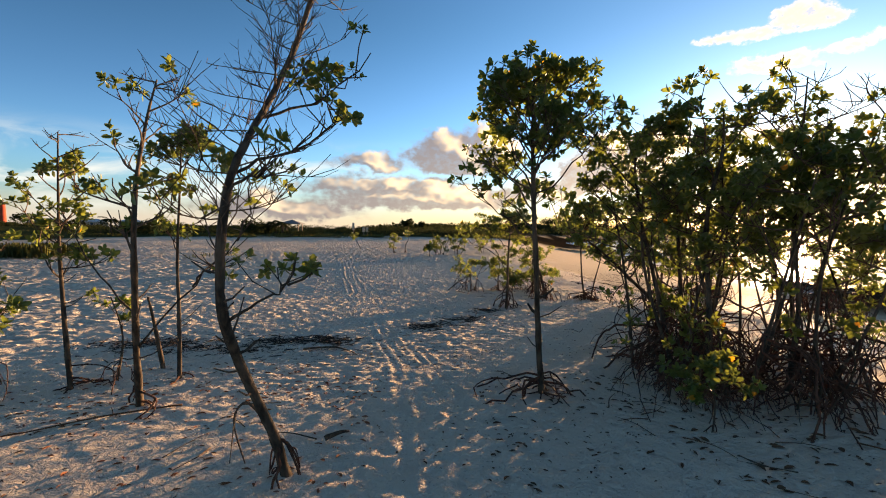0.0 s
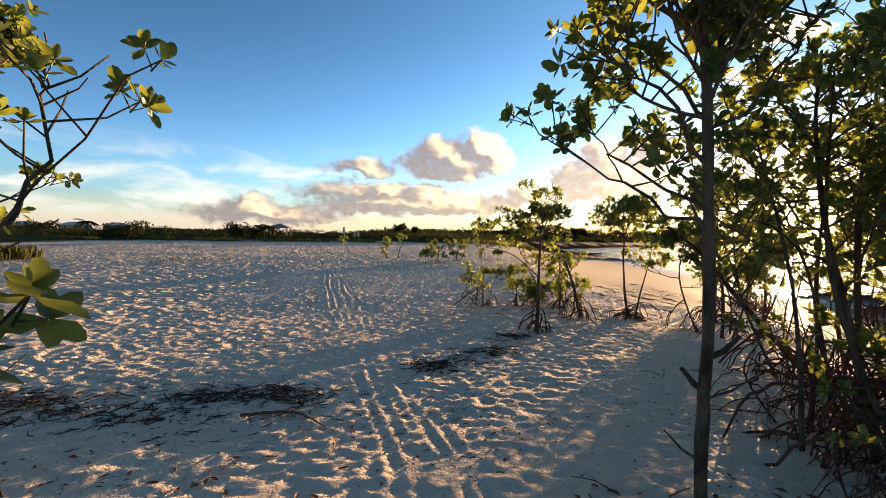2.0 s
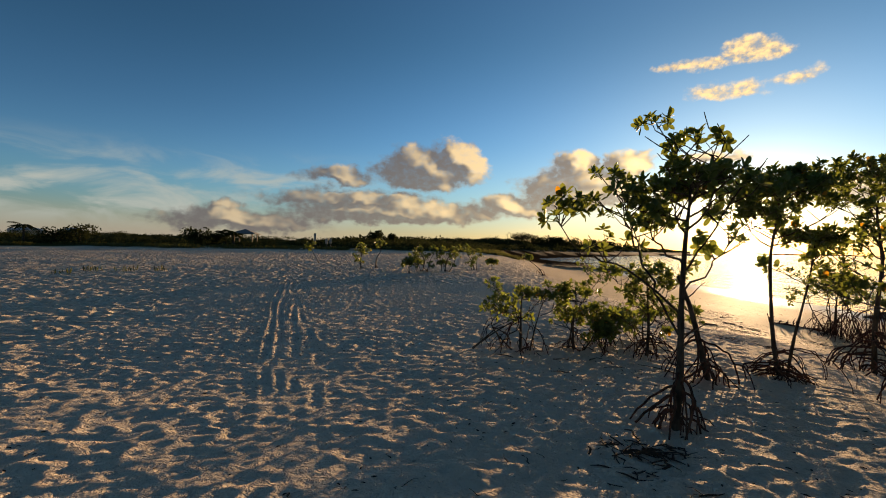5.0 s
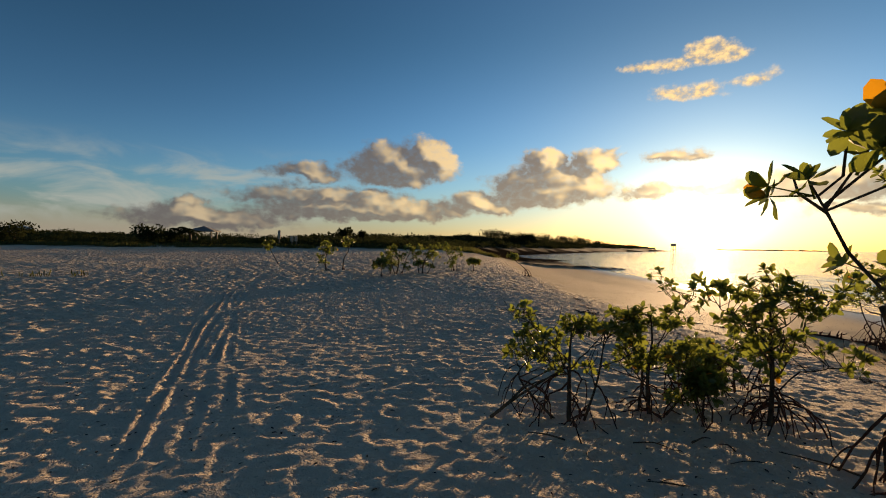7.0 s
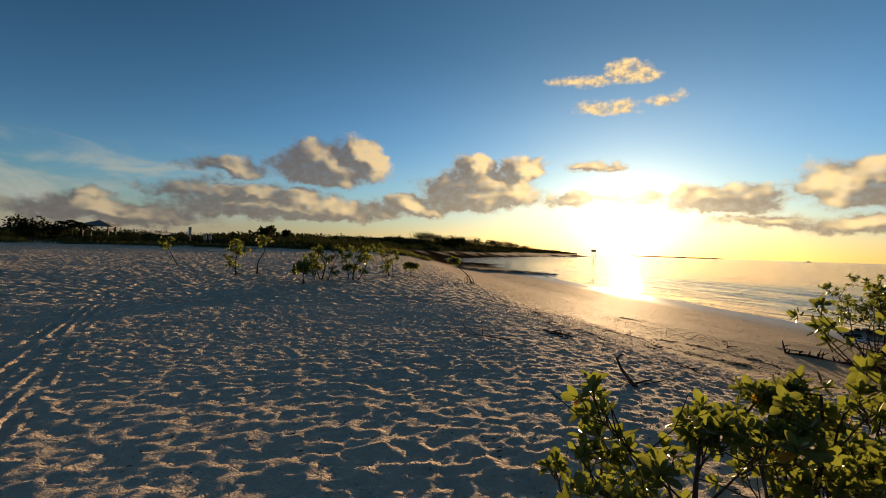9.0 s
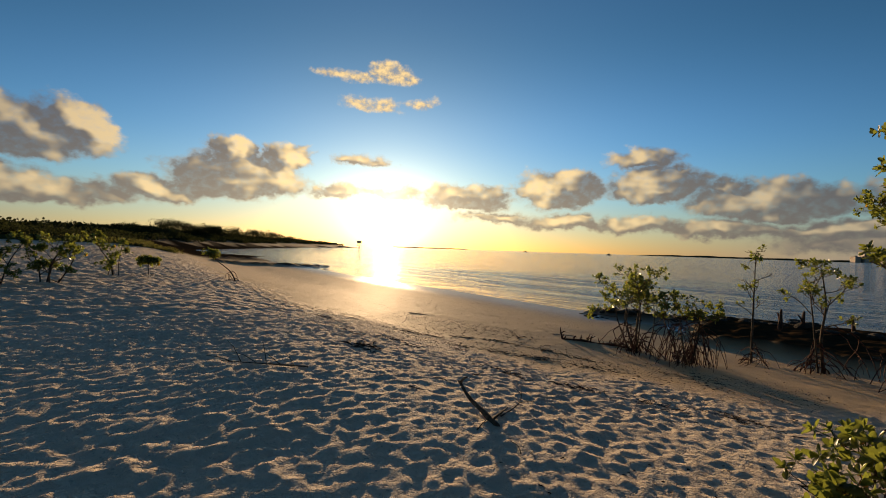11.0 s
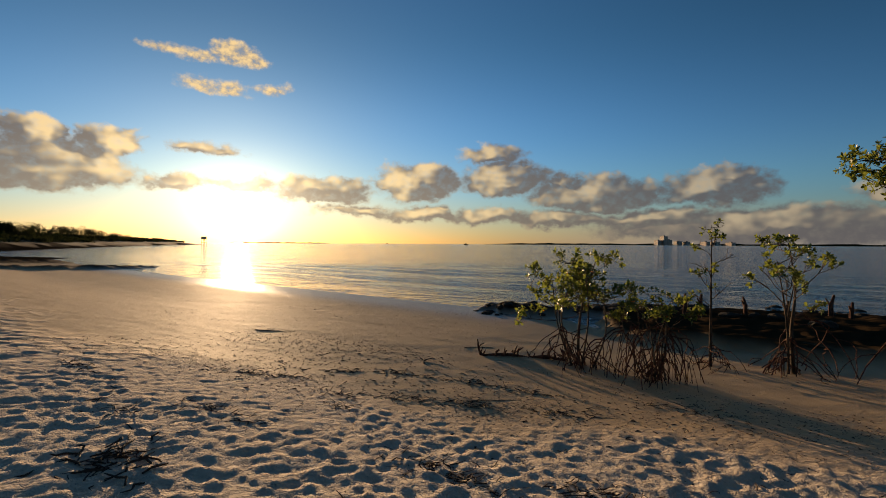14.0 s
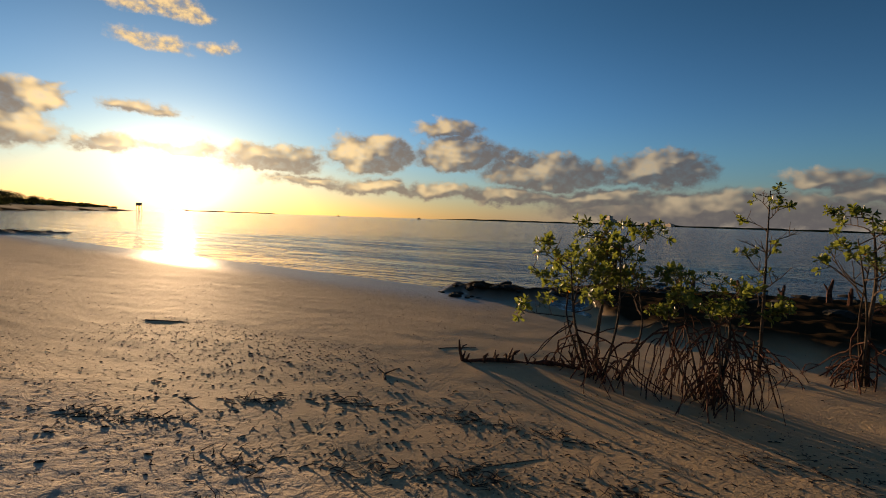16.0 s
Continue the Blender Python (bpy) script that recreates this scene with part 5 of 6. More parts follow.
# a toppled mangrove with snags standing up from its half-buried stem
def toppled_mangrove(line, seed):
    rng = random.Random(seed)
    x0, y0 = line[0]
    z = ground_height(x0, y0)
    ob = thing("toppled_mangrove", (x0, y0, z), "toppled dark mangrove stem with broken upright snags", "driftwood")
    pts = bowed([(x - x0, y - y0, ground_height(x, y) - z + 0.01 + 0.02 * math.sin(9 * y)) for x, y in line], 5)
    geo = Geo()
    geo.tube(pts, [0.03 * (0.7 + 0.3 * math.sin(2 + i * 0.9)) + 0.008 for i in range(len(pts))], 7, 0.25, rng)
    part("stem", geo, ROOT, ob)
    for t in (0.0, 0.02, 0.05, 0.17, 0.24, 0.28, 0.33, 0.36, 0.41, 0.52, 0.58, 0.66, 0.74, 0.80, 0.88, 0.94):
        foot = along(pts, t) + Vector((rng.uniform(-0.06, 0.06), rng.uniform(-0.06, 0.06), -0.01))
        high = rng.uniform(0.10, 0.22) * (1.5 if t == 0 else 1)
        lean = Vector((rng.uniform(-0.5, 0.5), rng.uniform(-0.5, 0.5), 1)) * high
        knee = foot + lean * 0.55
        tip = knee + Vector((rng.uniform(-0.6, 0.6), rng.uniform(-0.6, 0.6), rng.uniform(0.3, 1.0))) * high * 0.6
        r = rng.uniform(0.011, 0.020)
        geo = Geo()
        geo.tube([foot, knee, tip], [r * 1.25, r, r * 0.45], 6, 0.3, rng)
        for k in range(rng.choice((0, 1, 1, 2))):
            a = rng.uniform(0, 6.28)
            out = foot.lerp(knee, rng.uniform(0.3, 1.0))
            end = out + Vector((math.cos(a), math.sin(a), rng.uniform(-0.5, 0.9))) * high * rng.uniform(0.4, 0.8)
            geo.tube([out, out.lerp(end, 0.5) + Vector((0, 0, 0.02)), end], [r * 0.8, r * 0.65, r * 0.3], 5, 0.2, rng, joint=6)
        part("snag", geo, ROOT, ob)


toppled_mangrove([(9.85, 20.1), (10.08, 19.78), (10.32, 19.42), (10.45, 19.05), (10.5, 18.75)], 5)


def weed_heap(x, y, long_, wide, turn, strands, seed, high=0.06, fine=1.0, name="seaweed_patch", label="tangled heap of dark dried seaweed on sand"):
    rng = random.Random(seed)
    z = ground_height(x, y)
    geo = Geo()
    c, s = math.cos(turn), math.sin(turn)
    for _ in range(strands):
        a, b = rng.gauss(0, 0.5) * long_ / 2, rng.gauss(0, 0.62) * wide / 2
        at = Vector((a * c - b * s, a * s + b * c, rng.uniform(0.0, high * 0.7) * math.exp(-3 * (a / long_) ** 2 - 6 * (b / wide) ** 2) - 0.004))
        at.z += ground_height(x + at.x, y + at.y) - z
        d = rng.uniform(0, 6.28)
        pts = [at]
        for k in range(3):
            d += rng.uniform(-0.9, 0.9)
            at = at + Vector((math.cos(d), math.sin(d), rng.uniform(-0.25, 0.3))) * rng.uniform(0.03, 0.09) * (fine if fine < 0.5 else 0.4 + 0.6 * fine)
            at.z = max(at.z, ground_height(x + at.x, y + at.y) - z - 0.005)
            pts.append(at)
        r = rng.uniform(0.003, 0.008) * fine
        geo.tube(pts, [r, r * 1.2, r, r * 0.5], 4)
    ob = new(name, geo.mesh(name, WEED))
    ob.location = (x, y, z)
    return tagged(ob, label, "seaweed", "seaweed on the sand", "stuff")


weed_heap(-4.35, 6.95, 1.7, 0.7, 0.1, 186, 1, 0.06)
weed_heap(-3.2, 6.75, 1.6, 0.45, -0.1, 111, 2, 0.04)
weed_heap(-2.4, 7.25, 1.2, 0.45, 0.2, 117, 3, 0.05)
weed_heap(-1.75, 7.3, 0.9, 0.35, -0.1, 93, 4, 0.05)
weed_heap(-0.3, 8.4, 0.8, 0.55, 0.5, 111, 5, 0.07)
weed_heap(0.45, 9.2, 0.9, 0.35, 0.6, 68, 6)
weed_heap(0.9, 10.2, 0.7, 0.4, 0.3, 70, 7)
weed_heap(5.0, 20.4, 1.4, 0.45, 1.7, 90, 8, 0.03, 0.6)
weed_heap(5.25, 18.3, 1.1, 0.45, 1.5, 130, 9, 0.045, 0.6)
weed_heap(5.55, 17.2, 1.0, 0.4, 1.5, 110, 10, 0.04, 0.6)
weed_heap(5.75, 16.3, 0.9, 0.45, 1.2, 120, 11, 0.045, 0.6)
weed_heap(6.15, 15.5, 1.0, 0.4, 1.3, 90, 12, 0.04, 0.6)
weed_heap(4.9, 22.4, 1.6, 0.35, 1.5, 60, 13, 0.03, 0.6)
weed_heap(4.4, 20.9, 1.3, 0.5, 1.4, 50, 14, 0.03, 0.6)
weed_heap(3.9, 19.9, 0.8, 0.4, 1.2, 60, 15)
weed_heap(6.7, 14.6, 1.1, 0.5, 1.4, 80, 16, 0.03, 0.6)
for n, (x, y, long_, wide, count) in enumerate(((6.6, 20.6, 3.2, 1.4, 150), (6.9, 18.8, 3.0, 1.6, 210), (7.5, 17.2, 3.0, 1.8, 210), (8.0, 15.8, 2.6, 1.8, 150), (6.2, 22.6, 3.0, 1.0, 100), (8.4, 18.9, 3.5, 1.2, 90))):
    weed_heap(x, y, long_, wide, 1.7, count * 2, 30 + n, 0.004, 0.36, "weed_strands", "thin dark strands of dried weed strewn on sand")
# drift lines that the tide left on the smooth slope
for n, (x, y, long_, wide, turn, count) in enumerate(((6.5, 21.75, 0.8, 0.3, 2.0, 70), (6.75, 21.3, 0.5, 0.2, 1.9, 40), (7.45, 21.1, 0.9, 0.22, 2.2, 50), (7.85, 20.4, 1.0, 0.25, 1.9, 60), (8.1, 19.4, 1.0, 0.25, 1.7, 65), (8.2, 18.7, 0.7, 0.2, 1.6, 45),
        (6.5, 20.4, 0.9, 0.25, 1.9, 50), (6.9, 19.7, 0.9, 0.25, 2.0, 55), (7.2, 19.0, 0.7, 0.25, 1.8, 60), (7.5, 18.1, 1.0, 0.3, 1.8, 60), (8.6, 17.0, 1.2, 0.4, 1.7, 50), (6.1, 20.0, 0.6, 0.3, 1.4, 35))):
    weed_heap(x, y, long_, wide, turn, count, 60 + n, 0.02, 0.55, "weed_line", "broken line of dark dried weed on smooth sand")
weed_heap(-2.6, 7.0, 4.6, 1.4, 0.0, 520, 40, 0.008, 0.5, "weed_strands", "thin dark strands of dried weed strewn on sand")
weed_heap(0.2, 8.9, 2.0, 1.3, 0.6, 220, 41, 0.008, 0.5, "weed_strands", "thin dark strands of dried weed strewn on sand")


def scatter(name, label, category, count, region, seed, mat, size, flat=True):
    """Crumbs strewn over the sand: bits of leaf, bark and shell."""
    rng = random.Random(seed)
    geo = Geo()
    done = 0
    while done < count:
        x, y = rng.uniform(region[0], region[1]), rng.uniform(region[2], region[3])
        if lattice(x * 0.8, y * 0.8, seed) < rng.uniform(-0.7, 0.6):
            continue
        done += 1
        a = rng.uniform(0, 6.28)
        out = Vector((math.cos(a), math.sin(a), rng.uniform(-0.04, 0.06)))
        geo.leaf(Vector((x, y, ground_height(x, y) + 0.001)), out, Vector((rng.uniform(-0.3, 0.3), rng.uniform(-0.3, 0.3), 1)), size * rng.uniform(0.5, 1.5), size * rng.uniform(0.25, 0.6))
    return tagged(new(name, geo.mesh(name, mat)), label, category, kind="stuff")


scatter("leaf_litter", "brown fallen leaves and bark bits on sand", "leaf litter", 1300, (-5, 4.5, 2.2, 8.5), 3, LITTER, 0.038)
scatter("leaf_litter", "curled brown fallen leaves under the thicket", "leaf litter", 480, (0.4, 5.0, 2.4, 5.6), 8, LITTER, 0.075)
scatter("leaf_litter", "reddish fallen leaves under the saplings", "leaf litter", 420, (-4.6, -0.6, 3.0, 6.0), 9, RED_LITTER, 0.06)
scatter("weed_crumbs", "dark crumbs of dried weed strewn on sand", "seaweed", 1300, (-4.5, 4.5, 6, 16), 4, WEED, 0.036)
scatter("weed_crumbs", "dark crumbs of dried weed along the tide line", "seaweed", 5200, (5.0, 9.6, 15, 25), 5, WEED, 0.026)
scatter("bark_flakes", "dark curled bark and leaf flakes on smooth sand", "leaf litter", 420, (5.8, 9.2, 16.2, 22.4), 21, WEED, 0.05)
scatter("shell_bits", "dark bits of weed and shell on smooth sand", "seaweed", 800, (7, 15, 14, 29), 6, WEED, 0.026)

# twigs fallen from the saplings and the thicket
rt = random.Random(31)
for x0, x1, y0, y1, count in ((-4.4, -1.0, 3.2, 6.2, 13), (0.4, 2.4, 4.2, 5.8, 9), (1.6, 4.6, 2.8, 4.6, 16), (2.2, 3.2, 5.4, 8.4, 8), (0.4, 2.6, 12.2, 13.2, 9), (2.4, 5.0, 15.8, 18.6, 6)):
    for k in range(count):
        x, y, a = rt.uniform(x0, x1), rt.uniform(y0, y1), rt.uniform(0, 6.28)
        long_ = rt.uniform(0.12, 0.5)
        bend = a + rt.uniform(-0.6, 0.6)
        mid = (x + math.cos(a) * long_ * 0.5, y + math.sin(a) * long_ * 0.5)
        fallen_stick("fallen_twig", [(x, y, 0.004), (mid[0], mid[1], rt.uniform(0.006, 0.03)), (mid[0] + math.cos(bend) * long_ * 0.5, mid[1] + math.sin(bend) * long_ * 0.5, 0.006)], rt.uniform(0.004, 0.009),
                     "thin brown twig fallen on the sand", "fallen twigs", side=[(rt.uniform(0.3, 0.7), rt.uniform(-0.1, 0.1), rt.uniform(-0.1, 0.1), 0.02)] if k % 2 else (), mat=LITTER if k % 3 == 0 else None)


# ---- rocks by the water ----
def rock(x, y, size, seed):
    rng = random.Random(seed)
    bm = bmesh.new()
    bmesh.ops.create_icosphere(bm, subdivisions=2, radius=1.0)
    sx, sy, sz = size * rng.uniform(0.7, 1.3), size * rng.uniform(0.6, 1.2), size * rng.uniform(0.25, 0.45)
    for v in bm.verts:
        k = 1 + 0.30 * noise.noise(v.co * 1.4 + Vector((seed, 0, 0))) + 0.12 * noise.noise(v.co * 4 + Vector((0, seed, 0)))
        v.co = Vector((v.co.x * sx * k, v.co.y * sy * k, v.co.z * sz * k))
    me = bpy.data.meshes.new("rock")
    bm.to_mesh(me)
    bm.free()
    me.materials.append(ROCK)
    ob = new("rock", me)
    ob.location = (x, y, max(ground_height(x, y), SEA - 0.05) + sz * 0.3)
    ob.rotation_euler = (0, 0, rng.uniform(0, 6.28))
    return tagged(ob, "dark weed-covered rock at the water's edge", "rock", "rocks at the water's edge")


rr = random.Random(9)
for n in range(80):
    t = rr.random()
    rock(16.0 + 4.0 * t + rr.uniform(-0.7, 0.7), 22.6 - 5.2 * t + rr.uniform(-0.7, 0.7), rr.uniform(0.05, 0.20), n + 1)
for n in range(24):
    rock(rr.uniform(17, 23), rr.uniform(11, 17.5), rr.uniform(0.12, 0.35), n + 90)


def snag(x, y, high, seed):
    rng = random.Random(seed)
    z = ground_height(x, y)
    geo = Geo()
    geo.tube([(0, 0, -0.1), (rng.uniform(-0.05, 0.05), 0, high * 0.5), (rng.uniform(-0.15, 0.15), rng.uniform(-0.1, 0.1), high)], [0.07, 0.055, 0.03], 7, 0.2, rng)
    if rng.random() < 0.6:
        geo.tube([(0, 0, high * 0.4), (rng.uniform(-0.25, 0.25), 0.1, high * 0.8)], [0.04, 0.02], 5)
    ob = new("dead_snag", geo.mesh("dead_snag", ROOT))
    ob.location = (x, y, z)
    return tagged(ob, "dark broken stump on the weedy ledge", "tree stump", "stumps on the ledge")


for n, (x, y, h) in enumerate(((19.0, 16.8, 0.55), (19.6, 15.6, 0.5), (20.2, 13.4, 0.65), (20.4, 12.9, 0.45), (19.5, 11.2, 0.7), (19.9, 10.3, 0.5), (17.8, 17.2, 0.6), (20.6, 9.2, 0.6), (20.1, 14.5, 0.4))):
    snag(x, y, h, n)


# ---- dunes, houses and trees in the distance ----
def ridge_points(count, rng, box, low, high):
    """Places on the scrub-grown dunes."""
    out = []
    while len(out) < count:
        x, y = rng.uniform(box[0], box[1]), rng.uniform(box[2], box[3])
        u = x - float(brow(y))
        inland = min(y - 62 - 4 * float(lattice(x * 0.05, y * 0.05, 9)), -u * max(0.45, min(1.0, 1.0 - (y - 120) / 500)) - 2)
        inland = max(inland, -x - 36 - 5 * float(lattice(x * 0.06, y * 0.06, 8)) - 300 * (1 - float(step(y, 34, 50))))
        if low < inland < high:
            out.append((x, y, ground_height(x, y)))
    return out


def leafy_mass(geo, centre, rx, rz, count, leaf, rng):
    """Leaves thrown over a lumpy dome."""
    for _ in range(count):
        a, h = rng.uniform(0, 6.28), rng.uniform(-0.15, 1.0)
        r = math.sqrt(max(0.05, 1 - max(h, 0) ** 2)) * rng.uniform(0.65, 1.05)
        at = Vector((centre[0] + math.cos(a) * r * rx, centre[1] + math.sin(a) * r * rx, centre[2] + h * rz * rng.uniform(0.75, 1.1)))
        d = Vector((rng.uniform(-1, 1), rng.uniform(-1, 1), rng.uniform(-0.4, 1))).normalized()
        geo.leaf(at, d, Vector((rng.uniform(-1, 1), rng.uniform(-1, 1), 0.4)), leaf * rng.uniform(0.6, 1.4), leaf * rng.uniform(0.5, 0.9))


def dune_scrub(name, box, count, seed, span, leaf, band=(3, 60), dense=24):
    rng = random.Random(seed)
    geo = Geo()
    for x, y, z in ridge_points(count, rng, box, *band):
        r = rng.uniform(*span)
        r *= 0.75 + 0.5 * float(lattice(x * 0.11, y * 0.11, 77))
        leafy_mass(geo, (x, y, z - 0.15), r, r * rng.uniform(0.38, 0.62), dense, leaf, rng)
    return tagged(new(name, geo.mesh(name, SCRUB)), "dark green scrub on low dunes", "scrub", kind="stuff")


dune_scrub("dune_scrub", (-100, 16, 66, 112), 1500, 1, (0.7, 2.6), 0.20, (1.5, 60), dense=60)
dune_scrub("dune_scrub", (-20, 120, 105, 330), 1500, 2, (1.4, 3.4), 0.6, (2, 40), dense=30)
dune_scrub("dune_scrub", (40, 330, 300, 560), 420, 3, (1.5, 3.0), 1.3, (4, 40))


def dune_grass():
    rng = random.Random(4)
    geo = Geo()
    for x, y, z in ridge_points(1500, rng, (-75, 12, 58, 76), -1.5, 7):
        if lattice(x * 0.3, y * 0.3, 91) < 0.0:
            continue
        for k in range(12):
            a = rng.uniform(0, 6.28)
            at = Vector((x + rng.uniform(-0.5, 0.5), y + rng.uniform(-0.5, 0.5), z - 0.05))
            out = Vector((math.cos(a) * 0.8, math.sin(a) * 0.8, 1))
            geo.leaf(at, out, Vector((math.sin(a), math.cos(a), 0.2)), rng.uniform(0.2, 0.55), 0.06)
    for x, y in [(rng.uniform(-27, -21), rng.uniform(24.2, 27.8)) for _ in range(150)] + [(-13.4, 26.6), (-12.4, 27.0), (-13.6, 25.3), (-11.2, 27.4)]:
        z = ground_height(x, y)
        for k in range(14):
            a = rng.uniform(0, 6.28)
            at = Vector((x + rng.uniform(-0.3, 0.3), y + rng.uniform(-0.3, 0.3), z - 0.02))
            tall = rng.uniform(0.35, 0.85) if x < -18 else rng.uniform(0.12, 0.3)
            geo.leaf(at, Vector((math.cos(a) * 0.35, math.sin(a) * 0.35, 1)), Vector((math.sin(a), math.cos(a), 0.2)), tall, 0.03)
    return tagged(new("dune_grass", geo.mesh("dune_grass", GRASS)), "tufts of yellow-green dune grass at the edge of the sand", "grass", kind="stuff")


dune_grass()


def far_tree(az, dist, high, wide, seed, label="rounded dark tree on the dunes", flat=0.7, stem=0.25, group="trees on the dunes"):
    d = direction(az, 0) * dist
    z = ground_height(d.x, d.y)
    rng = random.Random(seed)
    ob = thing("tree", (d.x, d.y, z), label, "tree", group)
    g = Geo()
    g.tube([(0, 0, -0.2), (0.1, 0, high * 0.4), (-0.05, 0, high * 0.8)], [0.035 * high, 0.03 * high, 0.012 * high], 7)
    for k in range(6):
        a = k * 1.05 + rng.uniform(-0.3, 0.3)
        g.tube([(0, 0, high * rng.uniform(0.3, 0.55)), (math.cos(a) * wide * 0.3, math.sin(a) * wide * 0.3, high * 0.72)], [0.016 * high, 0.008 * high], 5)
    part("trunk", g, BARK, ob)
    g = Geo()
    for k in range(13):
        a, r = rng.uniform(0, 6.28), wide / 2 * math.sqrt(rng.random()) * 0.75
        leafy_mass(g, (math.cos(a) * r, math.sin(a) * r, high * (stem + (1 - stem) * rng.uniform(0.05, 0.55))), wide * 0.24, high * (1 - stem) * 0.42, 60, 0.055 * high + 0.12, rng)
    part("crown", g, SCRUB, ob)
    return ob


far_tree(-22.2, 76, 2.5, 3.9, 1, "broad dark tree behind the dune grass", stem=0.05)
far_tree(-20.3, 77, 1.8, 2.4, 2, "low dark tree beside the pavilion", stem=0.05)
far_tree(-31.5, 80, 2.5, 5.0, 3, "wide dark tree behind the dune grass", stem=0.05)
far_tree(-33.2, 82, 2.3, 3.6, 4, "wide dark tree behind the dune grass", stem=0.05)
far_tree(-38.5, 84, 1.9, 4.4, 5, stem=0.05)
far_tree(-41.5, 95, 2.0, 4.0, 6, stem=0.05)
far_tree(-4.3, 84, 2.6, 3.0, 7, "round tree standing above the dune scrub", stem=0.3)
far_tree(-2.6, 84, 1.9, 1.3, 8, stem=0.3)
far_tree(17.1, 240, 5.4, 5.5, 9, "round tree standing above the dune scrub", stem=0.3)
rp = random.Random(12)
for n in range(22):
    az = 12.2 + n * 0.66 + rp.uniform(-0.25, 0.25)
    dist = 235 + max(0.0, az - 16) ** 1.5 * 7
    far_tree(az, dist, (5.2 if az < 19 else 6.4 if az < 24.3 else 4.4) * rp.uniform(0.75, 1.1), rp.uniform(7, 11), 20 + n, "rounded dark tree on the far point", stem=0.0, group="trees on the far point")


def palm(az, dist, high, seed):
    d = direction(az, 0) * dist
    z = ground_height(d.x, d.y)
    rng = random.Random(seed)
    ob = thing("palm", (d.x, d.y, z), "small palm with drooping fronds on the dunes", "palm", "palms on the dunes")
    g = Geo()
    g.tube([(0, 0, -0.2), (0.05, 0, high * 0.5), (0, 0, high * 0.8)], [0.16, 0.13, 0.12], 8, 0.15, rng)
    part("trunk", g, BARK, ob)
    for k in range(13):
        a, lift = k * 2.4, rng.uniform(-0.2, 0.9)
        g = Geo()
        top = Vector((0, 0, high * 0.8))
        tip = [top + Vector((math.cos(a) * r, math.sin(a) * r, lift * r - 0.35 * r * r)) for r in (0.0, 0.45, 0.9, 1.3)]
        g.tube(tip, [0.03, 0.025, 0.02, 0.008], 4)
        for j in range(18):
            at = along(tip, 0.2 + 0.8 * j / 18)
            sgn = 1 if j % 2 else -1
            g.leaf(at, Vector((math.cos(a) * 0.6 - math.sin(a) * sgn, math.sin(a) * 0.6 + math.cos(a) * sgn, -0.25)), Vector((0, 0, 1)), 0.5, 0.07)
        part("frond", g, SCRUB, ob)
    return ob


palm(-35.3, 82, 2.7, 1)
palm(-18.9, 78, 1.9, 2)
palm(-19.6, 79, 1.8, 3)


def house(az, dist, wide, high, roof, seed, label, roof_mat, category="house"):
    d = direction(az, 0) * dist
    z = ground_height(d.x, d.y)
    ob = thing(category, (d.x, d.y, z), label, category, "houses behind the dunes")
    ob.rotation_euler = (0, 0, -radians(az))
    h = wide / 2
    g = Geo()
    g.box((-h, -h * 0.6, -0.3), (h, h * 0.6, high))
    part("wall", g, WALL_PAINT, ob)
    g = Geo()
    o = 0.35
    c = [(-h - o, -h * 0.6 - o, high), (h + o, -h * 0.6 - o, high), (h + o, h * 0.6 + o, high), (-h - o, h * 0.6 + o, high), (-h * 0.35, 0, high + roof), (h * 0.35, 0, high + roof)]
    g.v += [Vector(q) for q in c]
    g.f += [(0, 1, 5, 4), (1, 2, 5), (2, 3, 4, 5), (3, 0, 4), (3, 2, 1, 0)]
    part("roof", g, roof_mat, ob)
    for k in range(3):
        x = -h * 0.6 + k * h * 0.6
        g = Geo()
        g.box((x - 0.45, -h * 0.6 - 0.06, high * 0.55), (x + 0.45, -h * 0.6 - 0.01, high * 0.88))
        part("window", g, WINDOW_DARK, ob)
    return ob


house(-36.8, 250, 11, 3.4, 1.3, 1, "pale beach house behind the scrub", ROOF_PALE)
house(-33.6, 250, 9, 3.2, 1.2, 2, "pale beach house behind the scrub", ROOF_PALE)
house(-40.2, 260, 12, 3.4, 1.3, 3, "pale beach house behind the scrub", ROOF_PALE)


def pavilion():
    d = direction(-17.8, 0) * 82
    z = ground_height(d.x, d.y)
    ob = thing("pavilion", (d.x, d.y, z), "open timber pavilion with a low hipped roof", "pavilion")
    for x, y in ((-1.3, -1.1), (1.3, -1.1), (1.3, 1.1), (-1.3, 1.1)):
        g = Geo()
        g.box((x - 0.08, y - 0.08, -0.3), (x + 0.08, y + 0.08, 1.6))
        part("post", g, TIMBER, ob)
    g = Geo()
    g.v += [Vector(q) for q in ((-1.8, -1.6, 1.5), (1.8, -1.6, 1.5), (1.8, 1.6, 1.5), (-1.8, 1.6, 1.5), (0, 0, 2.25), (-1.8, -1.6, 1.58), (1.8, -1.6, 1.58), (1.8, 1.6, 1.58), (-1.8, 1.6, 1.58))]
    g.f += [(5, 6, 4), (6, 7, 4), (7, 8, 4), (8, 5, 4), (3, 2, 1, 0), (0, 1, 6, 5), (1, 2, 7, 6), (2, 3, 8, 7), (3, 0, 5, 8)]
    part("roof", g, ROOF_GREY, ob)
    return ob


pavilion()


